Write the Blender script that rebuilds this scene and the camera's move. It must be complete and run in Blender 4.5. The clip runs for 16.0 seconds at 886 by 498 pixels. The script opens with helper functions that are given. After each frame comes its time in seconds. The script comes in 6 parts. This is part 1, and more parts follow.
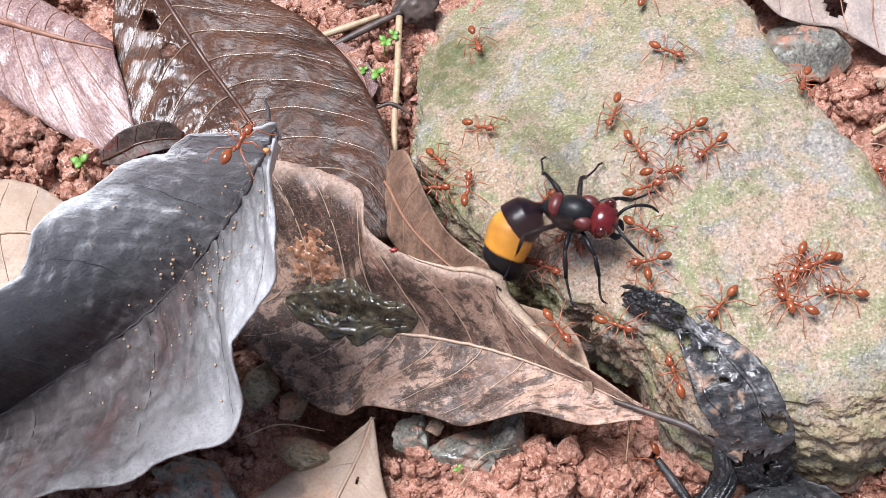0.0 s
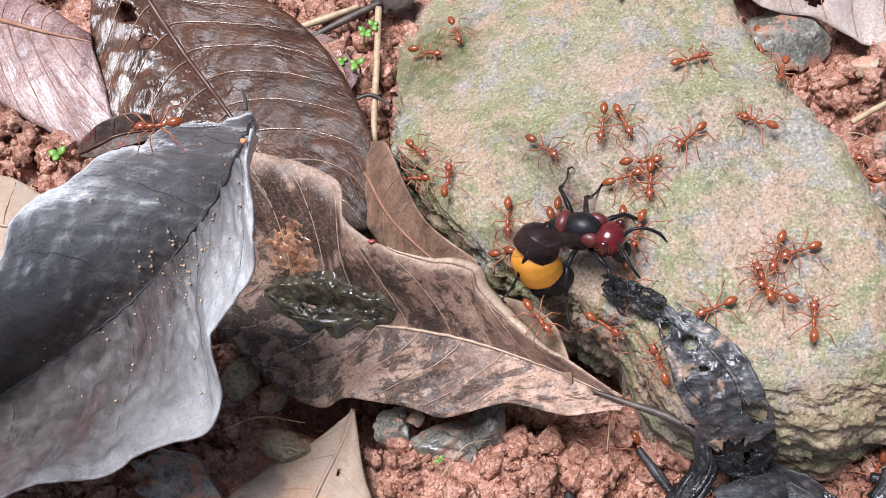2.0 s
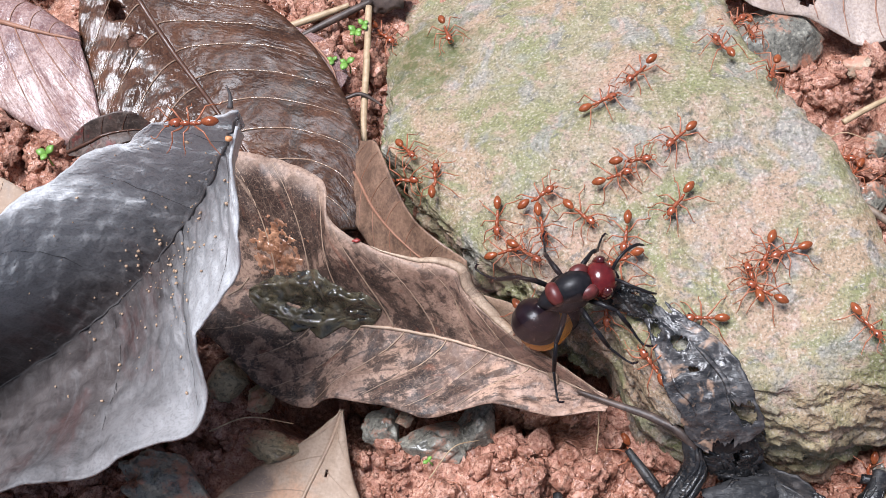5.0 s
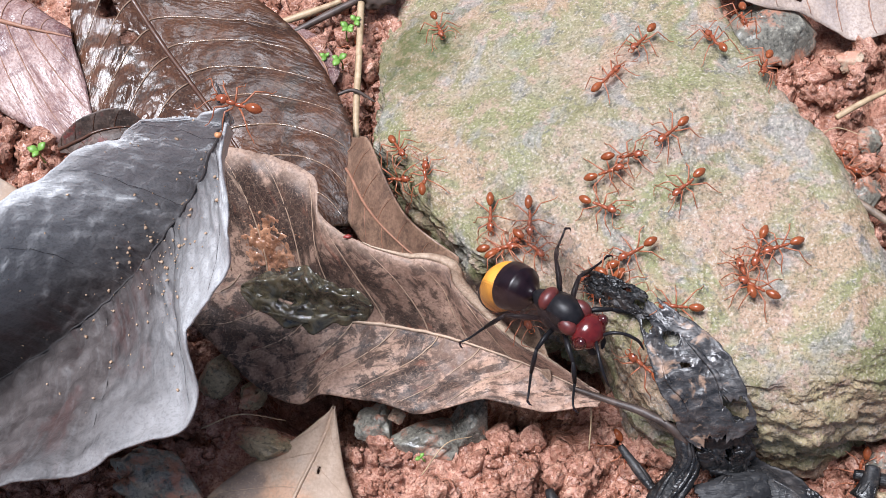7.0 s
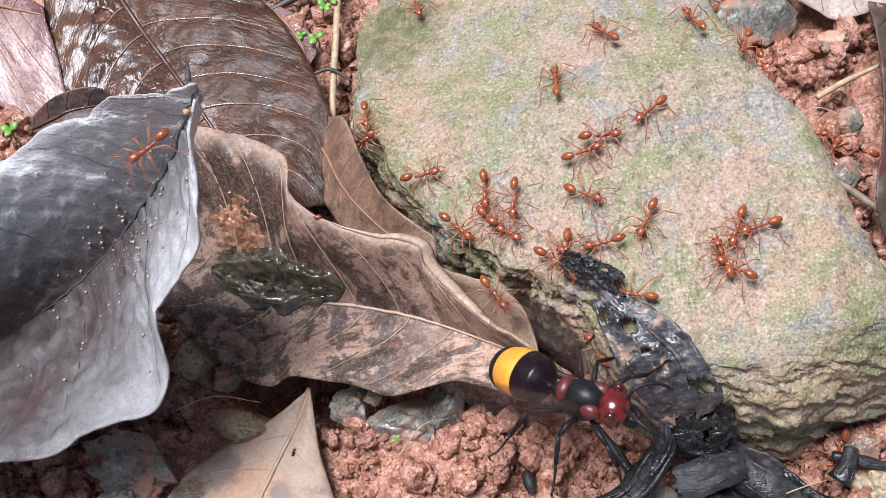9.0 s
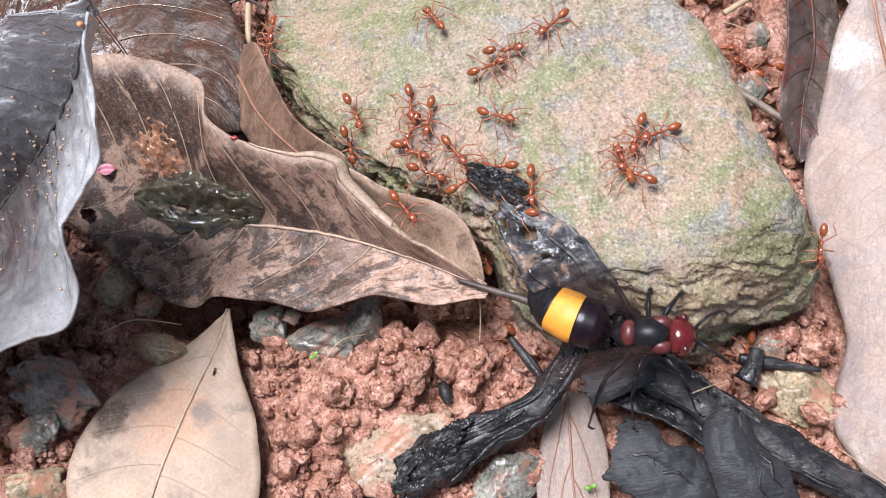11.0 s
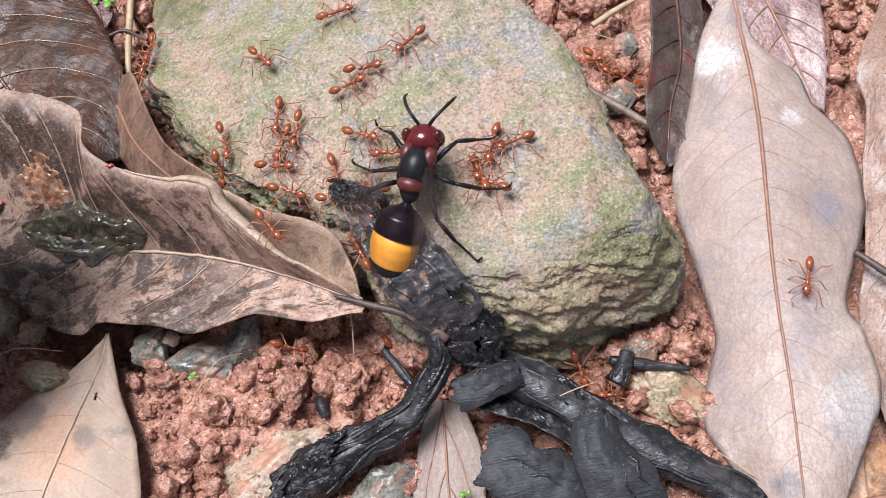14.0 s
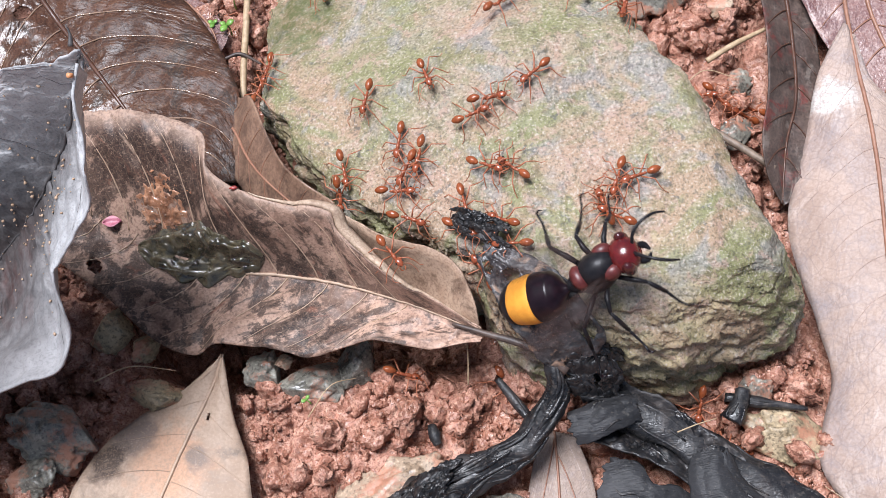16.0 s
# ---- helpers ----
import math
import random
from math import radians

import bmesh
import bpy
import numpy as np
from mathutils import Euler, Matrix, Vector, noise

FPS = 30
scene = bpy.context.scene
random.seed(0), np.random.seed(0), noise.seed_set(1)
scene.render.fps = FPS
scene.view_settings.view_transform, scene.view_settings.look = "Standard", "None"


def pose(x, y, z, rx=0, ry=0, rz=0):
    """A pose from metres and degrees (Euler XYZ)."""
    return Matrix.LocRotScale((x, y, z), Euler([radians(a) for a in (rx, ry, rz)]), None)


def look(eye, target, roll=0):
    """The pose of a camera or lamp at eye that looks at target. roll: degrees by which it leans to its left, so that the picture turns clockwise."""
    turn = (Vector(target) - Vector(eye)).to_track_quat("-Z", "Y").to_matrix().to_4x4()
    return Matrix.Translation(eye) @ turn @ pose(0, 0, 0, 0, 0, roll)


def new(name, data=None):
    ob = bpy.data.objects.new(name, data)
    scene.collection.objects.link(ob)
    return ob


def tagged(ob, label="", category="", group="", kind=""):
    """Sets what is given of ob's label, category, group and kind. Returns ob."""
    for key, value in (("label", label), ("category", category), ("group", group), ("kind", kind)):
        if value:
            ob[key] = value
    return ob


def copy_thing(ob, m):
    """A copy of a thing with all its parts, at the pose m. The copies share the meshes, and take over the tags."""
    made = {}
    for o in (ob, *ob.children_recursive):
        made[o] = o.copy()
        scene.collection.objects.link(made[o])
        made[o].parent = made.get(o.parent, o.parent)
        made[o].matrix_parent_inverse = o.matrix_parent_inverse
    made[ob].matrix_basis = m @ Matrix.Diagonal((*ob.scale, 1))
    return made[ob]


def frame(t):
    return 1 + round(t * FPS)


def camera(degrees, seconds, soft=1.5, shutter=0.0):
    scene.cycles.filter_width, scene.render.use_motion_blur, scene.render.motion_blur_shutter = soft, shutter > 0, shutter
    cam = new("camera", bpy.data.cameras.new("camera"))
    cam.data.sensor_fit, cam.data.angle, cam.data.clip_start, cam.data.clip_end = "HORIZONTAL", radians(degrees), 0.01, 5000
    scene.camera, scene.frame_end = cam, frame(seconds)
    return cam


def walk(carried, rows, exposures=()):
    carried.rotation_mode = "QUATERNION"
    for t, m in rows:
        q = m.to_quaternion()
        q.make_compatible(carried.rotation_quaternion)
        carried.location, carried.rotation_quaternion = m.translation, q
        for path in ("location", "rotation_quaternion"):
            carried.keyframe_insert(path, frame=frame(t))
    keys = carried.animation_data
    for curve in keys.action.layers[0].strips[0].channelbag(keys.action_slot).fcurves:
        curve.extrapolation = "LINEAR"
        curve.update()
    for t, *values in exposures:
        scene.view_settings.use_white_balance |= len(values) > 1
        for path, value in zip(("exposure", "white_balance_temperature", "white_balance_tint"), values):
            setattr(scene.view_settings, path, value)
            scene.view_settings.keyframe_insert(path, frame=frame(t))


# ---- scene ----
cam = camera(39.9, 16.0, soft=0.8, shutter=0.25)
PATH = [
    (0, (0.01055, 0.00320, 0.18685), (0.00680, 0.04125, 0.09445), -10.20),
    (0.5, (0.01045, 0.00365, 0.18705), (0.00665, 0.04185, 0.09475), -10.30),
    (1, (0.01050, 0.00340, 0.18725), (0.00720, 0.04170, 0.09495), -9.70),
    (1.5, (0.01075, 0.00315, 0.18700), (0.00780, 0.04120, 0.09455), -9.30),
    (2, (0.01120, 0.00285, 0.18630), (0.00865, 0.04035, 0.09365), -8.90),
    (2.5, (0.01110, 0.00275, 0.18665), (0.00870, 0.04070, 0.09420), -8.50),
    (3, (0.01125, 0.00285, 0.18685), (0.00910, 0.04085, 0.09440), -8.30),
    (3.5, (0.01125, 0.00265, 0.18690), (0.00930, 0.04040, 0.09430), -8.00),
    (3.7, (0.01095, 0.00275, 0.18665), (0.00885, 0.04035, 0.09405), -8.30),
    (5.8, (0.01325, 0.00265, 0.18480), (0.01085, 0.04060, 0.09235), -8.50),
    (6, (0.01325, 0.00190, 0.18535), (0.01110, 0.04025, 0.09300), -8.10),
    (6.5, (0.01330, 0.00205, 0.18540), (0.01090, 0.03980, 0.09280), -8.60),
    (7, (0.01350, 0.00270, 0.18470), (0.01120, 0.04015, 0.09200), -8.60),
    (7.5, (0.01315, 0.00285, 0.18290), (0.01165, 0.04020, 0.09015), -7.40),
    (8, (0.01350, 0.00250, 0.18280), (0.01220, 0.03975, 0.09000), -7.10),
    (8.2, (0.01340, 0.00260, 0.18245), (0.01205, 0.03955, 0.08955), -7.20),
    (10.3, (0.02030, -0.00185, 0.18280), (0.01850, 0.03385, 0.08940), -8.50),
    (10.5, (0.02055, -0.00380, 0.18165), (0.01930, 0.03125, 0.08800), -7.90),
    (11, (0.02430, -0.00740, 0.18230), (0.02425, 0.02665, 0.08825), -7.00),
    (11.5, (0.02865, -0.01490, 0.18170), (0.02940, 0.01955, 0.08780), -6.90),
    (12, (0.03530, -0.01305, 0.18450), (0.03640, 0.02180, 0.09075), -7.10),
    (12.5, (0.04265, -0.01185, 0.18535), (0.04425, 0.02360, 0.09185), -6.80),
    (13, (0.04530, -0.01300, 0.18425), (0.04670, 0.02315, 0.09105), -7.70),
    (13.5, (0.04605, -0.01345, 0.18425), (0.04725, 0.02315, 0.09120), -8.00),
    (14, (0.04295, -0.01450, 0.18285), (0.04345, 0.02245, 0.08995), -8.60),
    (14.5, (0.03690, -0.01490, 0.18440), (0.03645, 0.02275, 0.09175), -9.40),
    (15, (0.03280, -0.01525, 0.18480), (0.03190, 0.02300, 0.09245), -9.40),
    (15.5, (0.02995, -0.01310, 0.18445), (0.02870, 0.02585, 0.09235), -9.50),
    (16, (0.02980, -0.01215, 0.18420), (0.02825, 0.02700, 0.09220), -9.70),
]
walk(cam, [(t, look(eye, target, roll)) for t, eye, target, roll in PATH], exposures=[(0, 1.2), (2.5, 1.06), (8, 1.08), (10.5, 1.07), (11, 1.14), (11.5, 1.3), (12, 1.08), (12.5, 0.98), (13.5, 0.97), (14.5, 1.12), (15, 1.18), (16, 1.06)])

# ---- light ----
SUN_DIR = (-0.23, 0.17, 0.96)
world = bpy.data.worlds.new("sky")
scene.world = world
world.use_nodes = True
wn, wl = world.node_tree.nodes, world.node_tree.links
sky = wn.new("ShaderNodeTexSky")
sky.sky_type, sky.sun_disc = "NISHITA", False
sky.sun_elevation, sky.sun_rotation = radians(73), radians(-53)
sky.dust_density, sky.air_density, sky.ozone_density = 3.0, 1.0, 1.0
wl.new(sky.outputs[0], wn["Background"].inputs[0])
wn["Background"].inputs[1].default_value = 0.046
sun = new("sun", bpy.data.lights.new("sun", "SUN"))
sun.data.energy, sun.data.angle, sun.data.color = 3.05, radians(28), (0.93, 0.97, 1.08)
sun.matrix_world = look(SUN_DIR, (0, 0, 0))

# ---- helpers for shapes; shapes are given in millimetres ----
MM = 0.001


def glide(points, n):
    """n + 1 points evenly along a smooth curve through the given points."""
    p = [Vector(q) for q in points]
    p = [2 * p[0] - p[1]] + p + [2 * p[-1] - p[-2]]
    fine = []
    for i in range(1, len(p) - 2):
        for k in range(16):
            s = k / 16
            a, b, c, d = p[i - 1:i + 3]
            fine.append(0.5 * (2 * b + (c - a) * s + (2 * a - 5 * b + 4 * c - d) * s * s + (3 * b - a - 3 * c + d) * s ** 3))
    fine.append(p[-2])
    way = [0.0]
    for a, b in zip(fine, fine[1:]):
        way.append(way[-1] + (b - a).length)
    out, j = [], 0
    for i in range(n + 1):
        s = way[-1] * i / n
        while j < len(way) - 2 and way[j + 1] < s:
            j += 1
        w = (s - way[j]) / max(way[j + 1] - way[j], 1e-9)
        out.append(fine[j].lerp(fine[j + 1], min(max(w, 0), 1)))
    return out


def mesh_of(name, bm, material, smooth=True):
    bmesh.ops.recalc_face_normals(bm, faces=bm.faces)
    for f in bm.faces:
        f.smooth = smooth
    for v in bm.verts:
        v.co *= MM
    me = bpy.data.meshes.new(name)
    bm.to_mesh(me)
    bm.free()
    me.materials.append(material)
    return me


def part(name, bm, material, parent=None, label="", smooth=True):
    ob = new(name, mesh_of(name, bm, material, smooth))
    ob.parent = parent
    return tagged(ob, label)


def thing(name, label, category, group="", at=(0, 0, 0)):
    ob = new(name)
    ob.empty_display_size = 0.004
    ob.location = Vector(at) * MM
    return tagged(ob, label, category, group)


def tube(bm, points, radii, sides=6, flat=1.0, rough=0.0, close=True):
    """A tapering round or flattened stem along points."""
    pts = [Vector(p) for p in points]
    if not hasattr(radii, "__len__"):
        radii = [radii] * len(pts)
    rings = []
    for i, p in enumerate(pts):
        d = (pts[min(i + 1, len(pts) - 1)] - pts[max(i - 1, 0)]).normalized()
        side = d.cross(Vector((0, 0, 1)))
        side = side.normalized() if side.length > 0.05 else Vector((1, 0, 0))
        up = side.cross(d)
        s = i / max(len(pts) - 1, 1) * (len(radii) - 1)
        k = min(int(s), len(radii) - 2)
        r = radii[k] + (radii[k + 1] - radii[k]) * (s - k)
        ring = []
        for j in range(sides):
            a = 2 * math.pi * j / sides
            q = side * math.cos(a) * r + up * math.sin(a) * r * flat
            if rough:
                q *= 1 + rough * noise.noise(p * 0.22 + q * 0.6) + 0.5 * rough * noise.noise(p * 0.5 + q * 1.7)
            ring.append(bm.verts.new(p + q))
        rings.append(ring)
    for a, b in zip(rings, rings[1:]):
        for j in range(sides):
            bm.faces.new((a[j], a[(j + 1) % sides], b[(j + 1) % sides], b[j]))
    if close and sides > 2:
        bm.faces.new(rings[0][::-1])
        bm.faces.new(rings[-1])


def lump(bm, at, size, seed=0.0, sub=2, rough=0.25, turn=0.0, freq=1.0, sharp=0.0):
    """A stone or crumb: a noisy, unequal ball, with flattened faces if sharp."""
    made = bmesh.ops.create_icosphere(bm, subdivisions=sub, radius=1.0)["verts"]
    rot = Euler((seed * 1.7, seed * 2.3, turn)).to_matrix()
    off = Vector((seed * 13.1, seed * 7.7, seed * 3.3))
    cuts = [Vector((math.sin(seed * 9 + k * 2.4), math.cos(seed * 5 + k * 1.7), math.sin(seed * 3 + k * 4.1))).normalized() for k in range(9)]
    for v in made:
        d = v.co.normalized()
        r = 1 + rough * noise.noise(d * freq * 1.3 + off) + 0.5 * rough * noise.noise(d * freq * 3.1 + off)
        if sharp:
            for c in cuts:
                e = d.dot(c) * r
                if e > 1 - sharp:
                    r *= (1 - sharp) / e
        p = rot @ (d * r) if not sharp else d * r
        v.co = Vector(at) + Euler((0, 0, turn)).to_matrix() @ Vector((p.x * size[0], p.y * size[1], p.z * size[2]))


# ---- materials ----
class Mat:
    """A small wrapper to write node materials in few lines; scales are per metre."""

    def __init__(self, name, rough=0.6, spec=0.5):
        self.m = bpy.data.materials.new(name)
        self.m.use_nodes = True
        self.n, self.l = self.m.node_tree.nodes, self.m.node_tree.links
        self.b = self.n["Principled BSDF"]
        self.b.inputs["Roughness"].default_value = rough
        self.b.inputs["Specular IOR Level"].default_value = spec
        self.co = self.n.new("ShaderNodeTexCoord").outputs["Object"]
        self.h = None

    def noise(self, scale, detail=4, rough=0.6, dist=0.0, stretch=None):
        t = self.n.new("ShaderNodeTexNoise")
        t.inputs["Scale"].default_value, t.inputs["Detail"].default_value = scale, detail
        t.inputs["Roughness"].default_value, t.inputs["Distortion"].default_value = rough, dist
        if stretch:
            mp = self.n.new("ShaderNodeMapping")
            mp.inputs["Scale"].default_value = stretch[:3]
            if len(stretch) > 3:
                mp.inputs["Rotation"].default_value = (0, 0, radians(stretch[3]))
            self.l.new(self.co, mp.inputs[0])
            self.l.new(mp.outputs[0], t.inputs[0])
        else:
            self.l.new(self.co, t.inputs[0])
        return t.outputs[0]

    def along(self, su, sv, detail=4, rough=0.6, dist=0.3):
        """Noise drawn out along a leaf's side veins."""
        t = self.n.new("ShaderNodeTexNoise")
        t.inputs["Scale"].default_value, t.inputs["Detail"].default_value = 1.0, detail
        t.inputs["Roughness"].default_value, t.inputs["Distortion"].default_value = rough, dist
        mp = self.n.new("ShaderNodeMapping")
        mp.inputs["Scale"].default_value = (su, sv, 1)
        self.l.new(self.n.new("ShaderNodeTexCoord").outputs["UV"], mp.inputs[0])
        self.l.new(mp.outputs[0], t.inputs[0])
        return t.outputs[0]

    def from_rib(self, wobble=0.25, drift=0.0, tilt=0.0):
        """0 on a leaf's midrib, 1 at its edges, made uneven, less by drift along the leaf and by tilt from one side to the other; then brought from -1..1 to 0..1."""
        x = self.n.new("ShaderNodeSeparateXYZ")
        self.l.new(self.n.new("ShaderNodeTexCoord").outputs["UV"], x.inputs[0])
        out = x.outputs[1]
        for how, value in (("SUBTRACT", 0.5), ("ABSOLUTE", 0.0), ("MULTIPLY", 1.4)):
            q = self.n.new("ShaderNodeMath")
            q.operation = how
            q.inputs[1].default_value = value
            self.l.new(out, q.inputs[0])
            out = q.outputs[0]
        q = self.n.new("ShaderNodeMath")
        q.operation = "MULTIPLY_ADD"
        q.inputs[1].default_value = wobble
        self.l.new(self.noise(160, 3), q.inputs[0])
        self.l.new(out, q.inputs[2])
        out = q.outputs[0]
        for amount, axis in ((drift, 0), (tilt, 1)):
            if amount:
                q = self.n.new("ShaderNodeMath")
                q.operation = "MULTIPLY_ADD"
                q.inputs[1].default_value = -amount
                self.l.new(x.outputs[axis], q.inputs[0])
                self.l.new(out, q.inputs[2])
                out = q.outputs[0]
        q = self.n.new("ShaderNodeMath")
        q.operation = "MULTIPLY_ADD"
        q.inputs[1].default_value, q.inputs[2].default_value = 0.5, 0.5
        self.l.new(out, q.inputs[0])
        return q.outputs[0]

    def cells(self, scale, feature="F1"):
        t = self.n.new("ShaderNodeTexVoronoi")
        t.feature = feature
        t.inputs["Scale"].default_value = scale
        self.l.new(self.co, t.inputs[0])
        return t.outputs["Distance"]

    def ramp(self, fac, *stops):
        r = self.n.new("ShaderNodeValToRGB")
        e = r.color_ramp.elements
        while len(e) < len(stops):
            e.new(0.5)
        for k, (p, c) in enumerate(stops):
            e[k].position = p
            e[k].color = (*c, 1) if hasattr(c, "__len__") else (c, c, c, 1)
        self.l.new(fac, r.inputs[0])
        return r.outputs[0]

    def mix(self, fac, a, b, how="MIX"):
        x = self.n.new("ShaderNodeMix")
        x.data_type, x.blend_type = "RGBA", how
        for k, v in ((0, fac), (6, a), (7, b)):
            if hasattr(v, "is_linked"):
                self.l.new(v, x.inputs[k])
            elif k == 0:
                x.inputs[0].default_value = v
            else:
                x.inputs[k].default_value = (*v, 1)
        return x.outputs[2]

    def near(self, at, inner, outer):
        d = self.n.new("ShaderNodeVectorMath")
        d.operation = "DISTANCE"
        d.inputs[1].default_value = [q * MM for q in at]
        self.l.new(self.co, d.inputs[0])
        wob = self.n.new("ShaderNodeMath")
        wob.operation = "MULTIPLY_ADD"
        wob.inputs[1].default_value = outer * MM
        self.l.new(self.noise(400, 3), wob.inputs[0])
        self.l.new(d.outputs["Value"], wob.inputs[2])
        wide = self.n.new("ShaderNodeMath")
        wide.operation = "MULTIPLY"
        wide.inputs[1].default_value = 20.0
        self.l.new(wob.outputs[0], wide.inputs[0])
        return self.ramp(wide.outputs[0], (20 * MM * (inner + 0.5 * outer), 0.93), (20 * MM * (inner + 0.8 * outer), 0.0))

    def random(self):
        return self.n.new("ShaderNodeObjectInfo").outputs["Random"]

    def island(self):
        return self.n.new("ShaderNodeNewGeometry").outputs["Random Per Island"]

    def color(self, c):
        if hasattr(c, "is_linked"):
            self.l.new(c, self.b.inputs["Base Color"])
        else:
            self.b.inputs["Base Color"].default_value = (*c, 1)
        return self

    def rough(self, r):
        self.l.new(r, self.b.inputs["Roughness"])
        return self

    def bump(self, height, metres, strength=1.0):
        b = self.n.new("ShaderNodeBump")
        b.inputs["Strength"].default_value, b.inputs["Distance"].default_value = strength, metres * 0.3
        self.l.new(height, b.inputs["Height"])
        if self.h:
            self.l.new(self.h, b.inputs["Normal"])
        self.h = b.outputs[0]
        self.l.new(self.h, self.b.inputs["Normal"])
        return self

    def coat(self, weight, rough):
        self.b.inputs["Coat Weight"].default_value, self.b.inputs["Coat Roughness"].default_value = weight, rough
        return self


def soil_material(name, wet):
    k = Mat(name, 0.6)
    big, mid, fine, dust = k.noise(60, 3), k.noise(420, 4, 0.6), k.noise(1500, 3, 0.6), k.noise(3600, 1, 0.5)
    c = k.ramp(mid, (0.36, (0.22, 0.09, 0.056)), (0.50, (0.39, 0.18, 0.122)), (0.64, (0.52, 0.285, 0.205)))
    c = k.mix(k.ramp(big, (0.45, 0.0), (0.64, 0.5)), c, (0.27, 0.13, 0.09))
    c = k.mix(k.ramp(fine, (0.52, 0.0), (0.70, 0.6)), c, (0.68, 0.42, 0.30))
    c = k.mix(k.ramp(dust, (0.38, 0.7), (0.46, 0.0)), c, (0.17, 0.055, 0.03))
    k.color(c).rough(k.ramp(k.noise(300, 4), (0.4, wet), (0.62, 0.75)))
    return k.bump(mid, 0.0020, 0.9).bump(k.cells(900), 0.0014, 0.9).bump(fine, 0.0006, 0.9).bump(dust, 0.0003, 0.8)


def leaf_material(name, light, base, dark, blotch=(0.05, 0.04, 0.035), amount=0.3, rough=(0.35, 0.6), grain=1.0, web=(0.5, 0.35, 0.2), web_amount=0.25, size=70, soft=0.07, spec=0.28, fade=None, marks=(), streaks=(), rim=None, net_scale=620, pucker=0.0):
    """A dead leaf: three tones in clouds, dark blotches with ragged rims, a fine net of veins in relief."""
    k = Mat(name, 0.5, spec)
    cloud, mid, fine = k.noise(size, 4, 0.6, 0.6), k.noise(size * 5, 4, 0.6), k.noise(2300, 2, 0.6)
    c = k.ramp(cloud, (0.32, dark), (0.5, base), (0.68, light))
    c = k.mix(k.ramp(mid, (0.4, 0.0), (0.7, 0.4)), c, light)
    spots = k.noise(size * 2.2, 6, 0.72, 0.4)
    c = k.mix(k.ramp(spots, (0.60 - amount * 0.45, 0.0), (0.60 + soft - amount * 0.45, 0.85)), c, blotch)
    if fade:
        x = k.n.new("ShaderNodeSeparateXYZ")
        k.l.new(k.co, x.inputs[0])
        far = k.n.new("ShaderNodeMath")
        far.operation = "MULTIPLY_ADD"
        far.inputs[1].default_value, far.inputs[2].default_value = fade[0], fade[1]
        k.l.new(x.outputs[0], far.inputs[0])
        c = k.mix(k.mix(1.0, k.ramp(far.outputs[0], (0.0, 0.0), (1.0, 1.0)), k.ramp(k.noise(size * 2.5, 5, 0.7), (0.38, 0.25), (0.55, 1.0)), "MULTIPLY"), c, fade[2])
    for at, inner, outer, tone in marks:
        c = k.mix(k.near(at, inner, outer), c, tone)
    for su, sv, lo, hi, tone, most in streaks:
        c = k.mix(k.ramp(k.along(su, sv, 5, 0.68, 0.5), (lo, 0.0), (hi, most)), c, tone)
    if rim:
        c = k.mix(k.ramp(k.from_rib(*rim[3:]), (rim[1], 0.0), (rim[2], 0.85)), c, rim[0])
    net = k.cells(net_scale, "DISTANCE_TO_EDGE")
    c = k.mix(k.ramp(net, (0.0, web_amount), (0.07, 0.0)), c, web)
    c = k.mix(k.ramp(fine, (0.36, 0.5 * grain), (0.52, 0.0)), c, dark)
    c = k.mix(k.ramp(fine, (0.56, 0.0), (0.72, 0.4 * grain)), c, light)
    k.color(c).rough(k.ramp(k.noise(size * 3, 4, 0.7), (0.35, rough[0]), (0.65, rough[1])))
    k.bump(mid, 0.0005, 0.5).bump(net, 0.00025, 0.4).bump(fine, 0.00012, 0.5)
    if pucker:
        k.bump(k.along(60, 26, 2, 0.5, 0.4), pucker, 0.8)
    return k


SOIL = soil_material("red_soil", 0.24)
CRUMB = soil_material("soil_crumb", 0.2)

k = Mat("rock_surface")
n1, n2, n3, n4 = k.noise(42, 4, 0.6, 0.5), k.noise(170, 4, 0.65), k.noise(650, 3, 0.65), k.noise(2300, 2, 0.6)
c = k.ramp(n2, (0.36, (0.235, 0.215, 0.115)), (0.46, (0.29, 0.255, 0.15)), (0.54, (0.36, 0.275, 0.185)), (0.64, (0.35, 0.30, 0.225)))
c = k.mix(k.ramp(n1, (0.45, 0.85), (0.60, 0.0)), c, (0.225, 0.235, 0.10))
c = k.mix(k.ramp(k.noise(60, 4, 0.62, 0.8), (0.51, 0.0), (0.59, 0.7)), c, (0.43, 0.275, 0.19))
c = k.mix(k.ramp(k.noise(120, 4, 0.65, 0.6), (0.53, 0.0), (0.62, 0.7)), c, (0.27, 0.265, 0.25))
c = k.mix(k.ramp(k.noise(420, 4, 0.7, 0.5), (0.60, 0.0), (0.66, 0.7)), c, (0.12, 0.12, 0.115))
c = k.mix(k.mix(1.0, k.near((57, 43, 14), 6, 22), k.ramp(n2, (0.4, 0.3), (0.6, 0.9)), "MULTIPLY"), c, (0.47, 0.385, 0.215))
c = k.mix(k.ramp(k.noise(230, 4, 0.7, 0.6), (0.55, 0.0), (0.62, 0.6)), c, (0.44, 0.30, 0.235))
c = k.mix(k.ramp(n3, (0.58, 0.0), (0.70, 0.45)), c, (0.50, 0.44, 0.33))
c = k.mix(k.ramp(n3, (0.33, 0.6), (0.42, 0.0)), c, (0.13, 0.115, 0.06))
c = k.mix(k.ramp(n4, (0.36, 0.6), (0.45, 0.0)), c, (0.10, 0.092, 0.065))
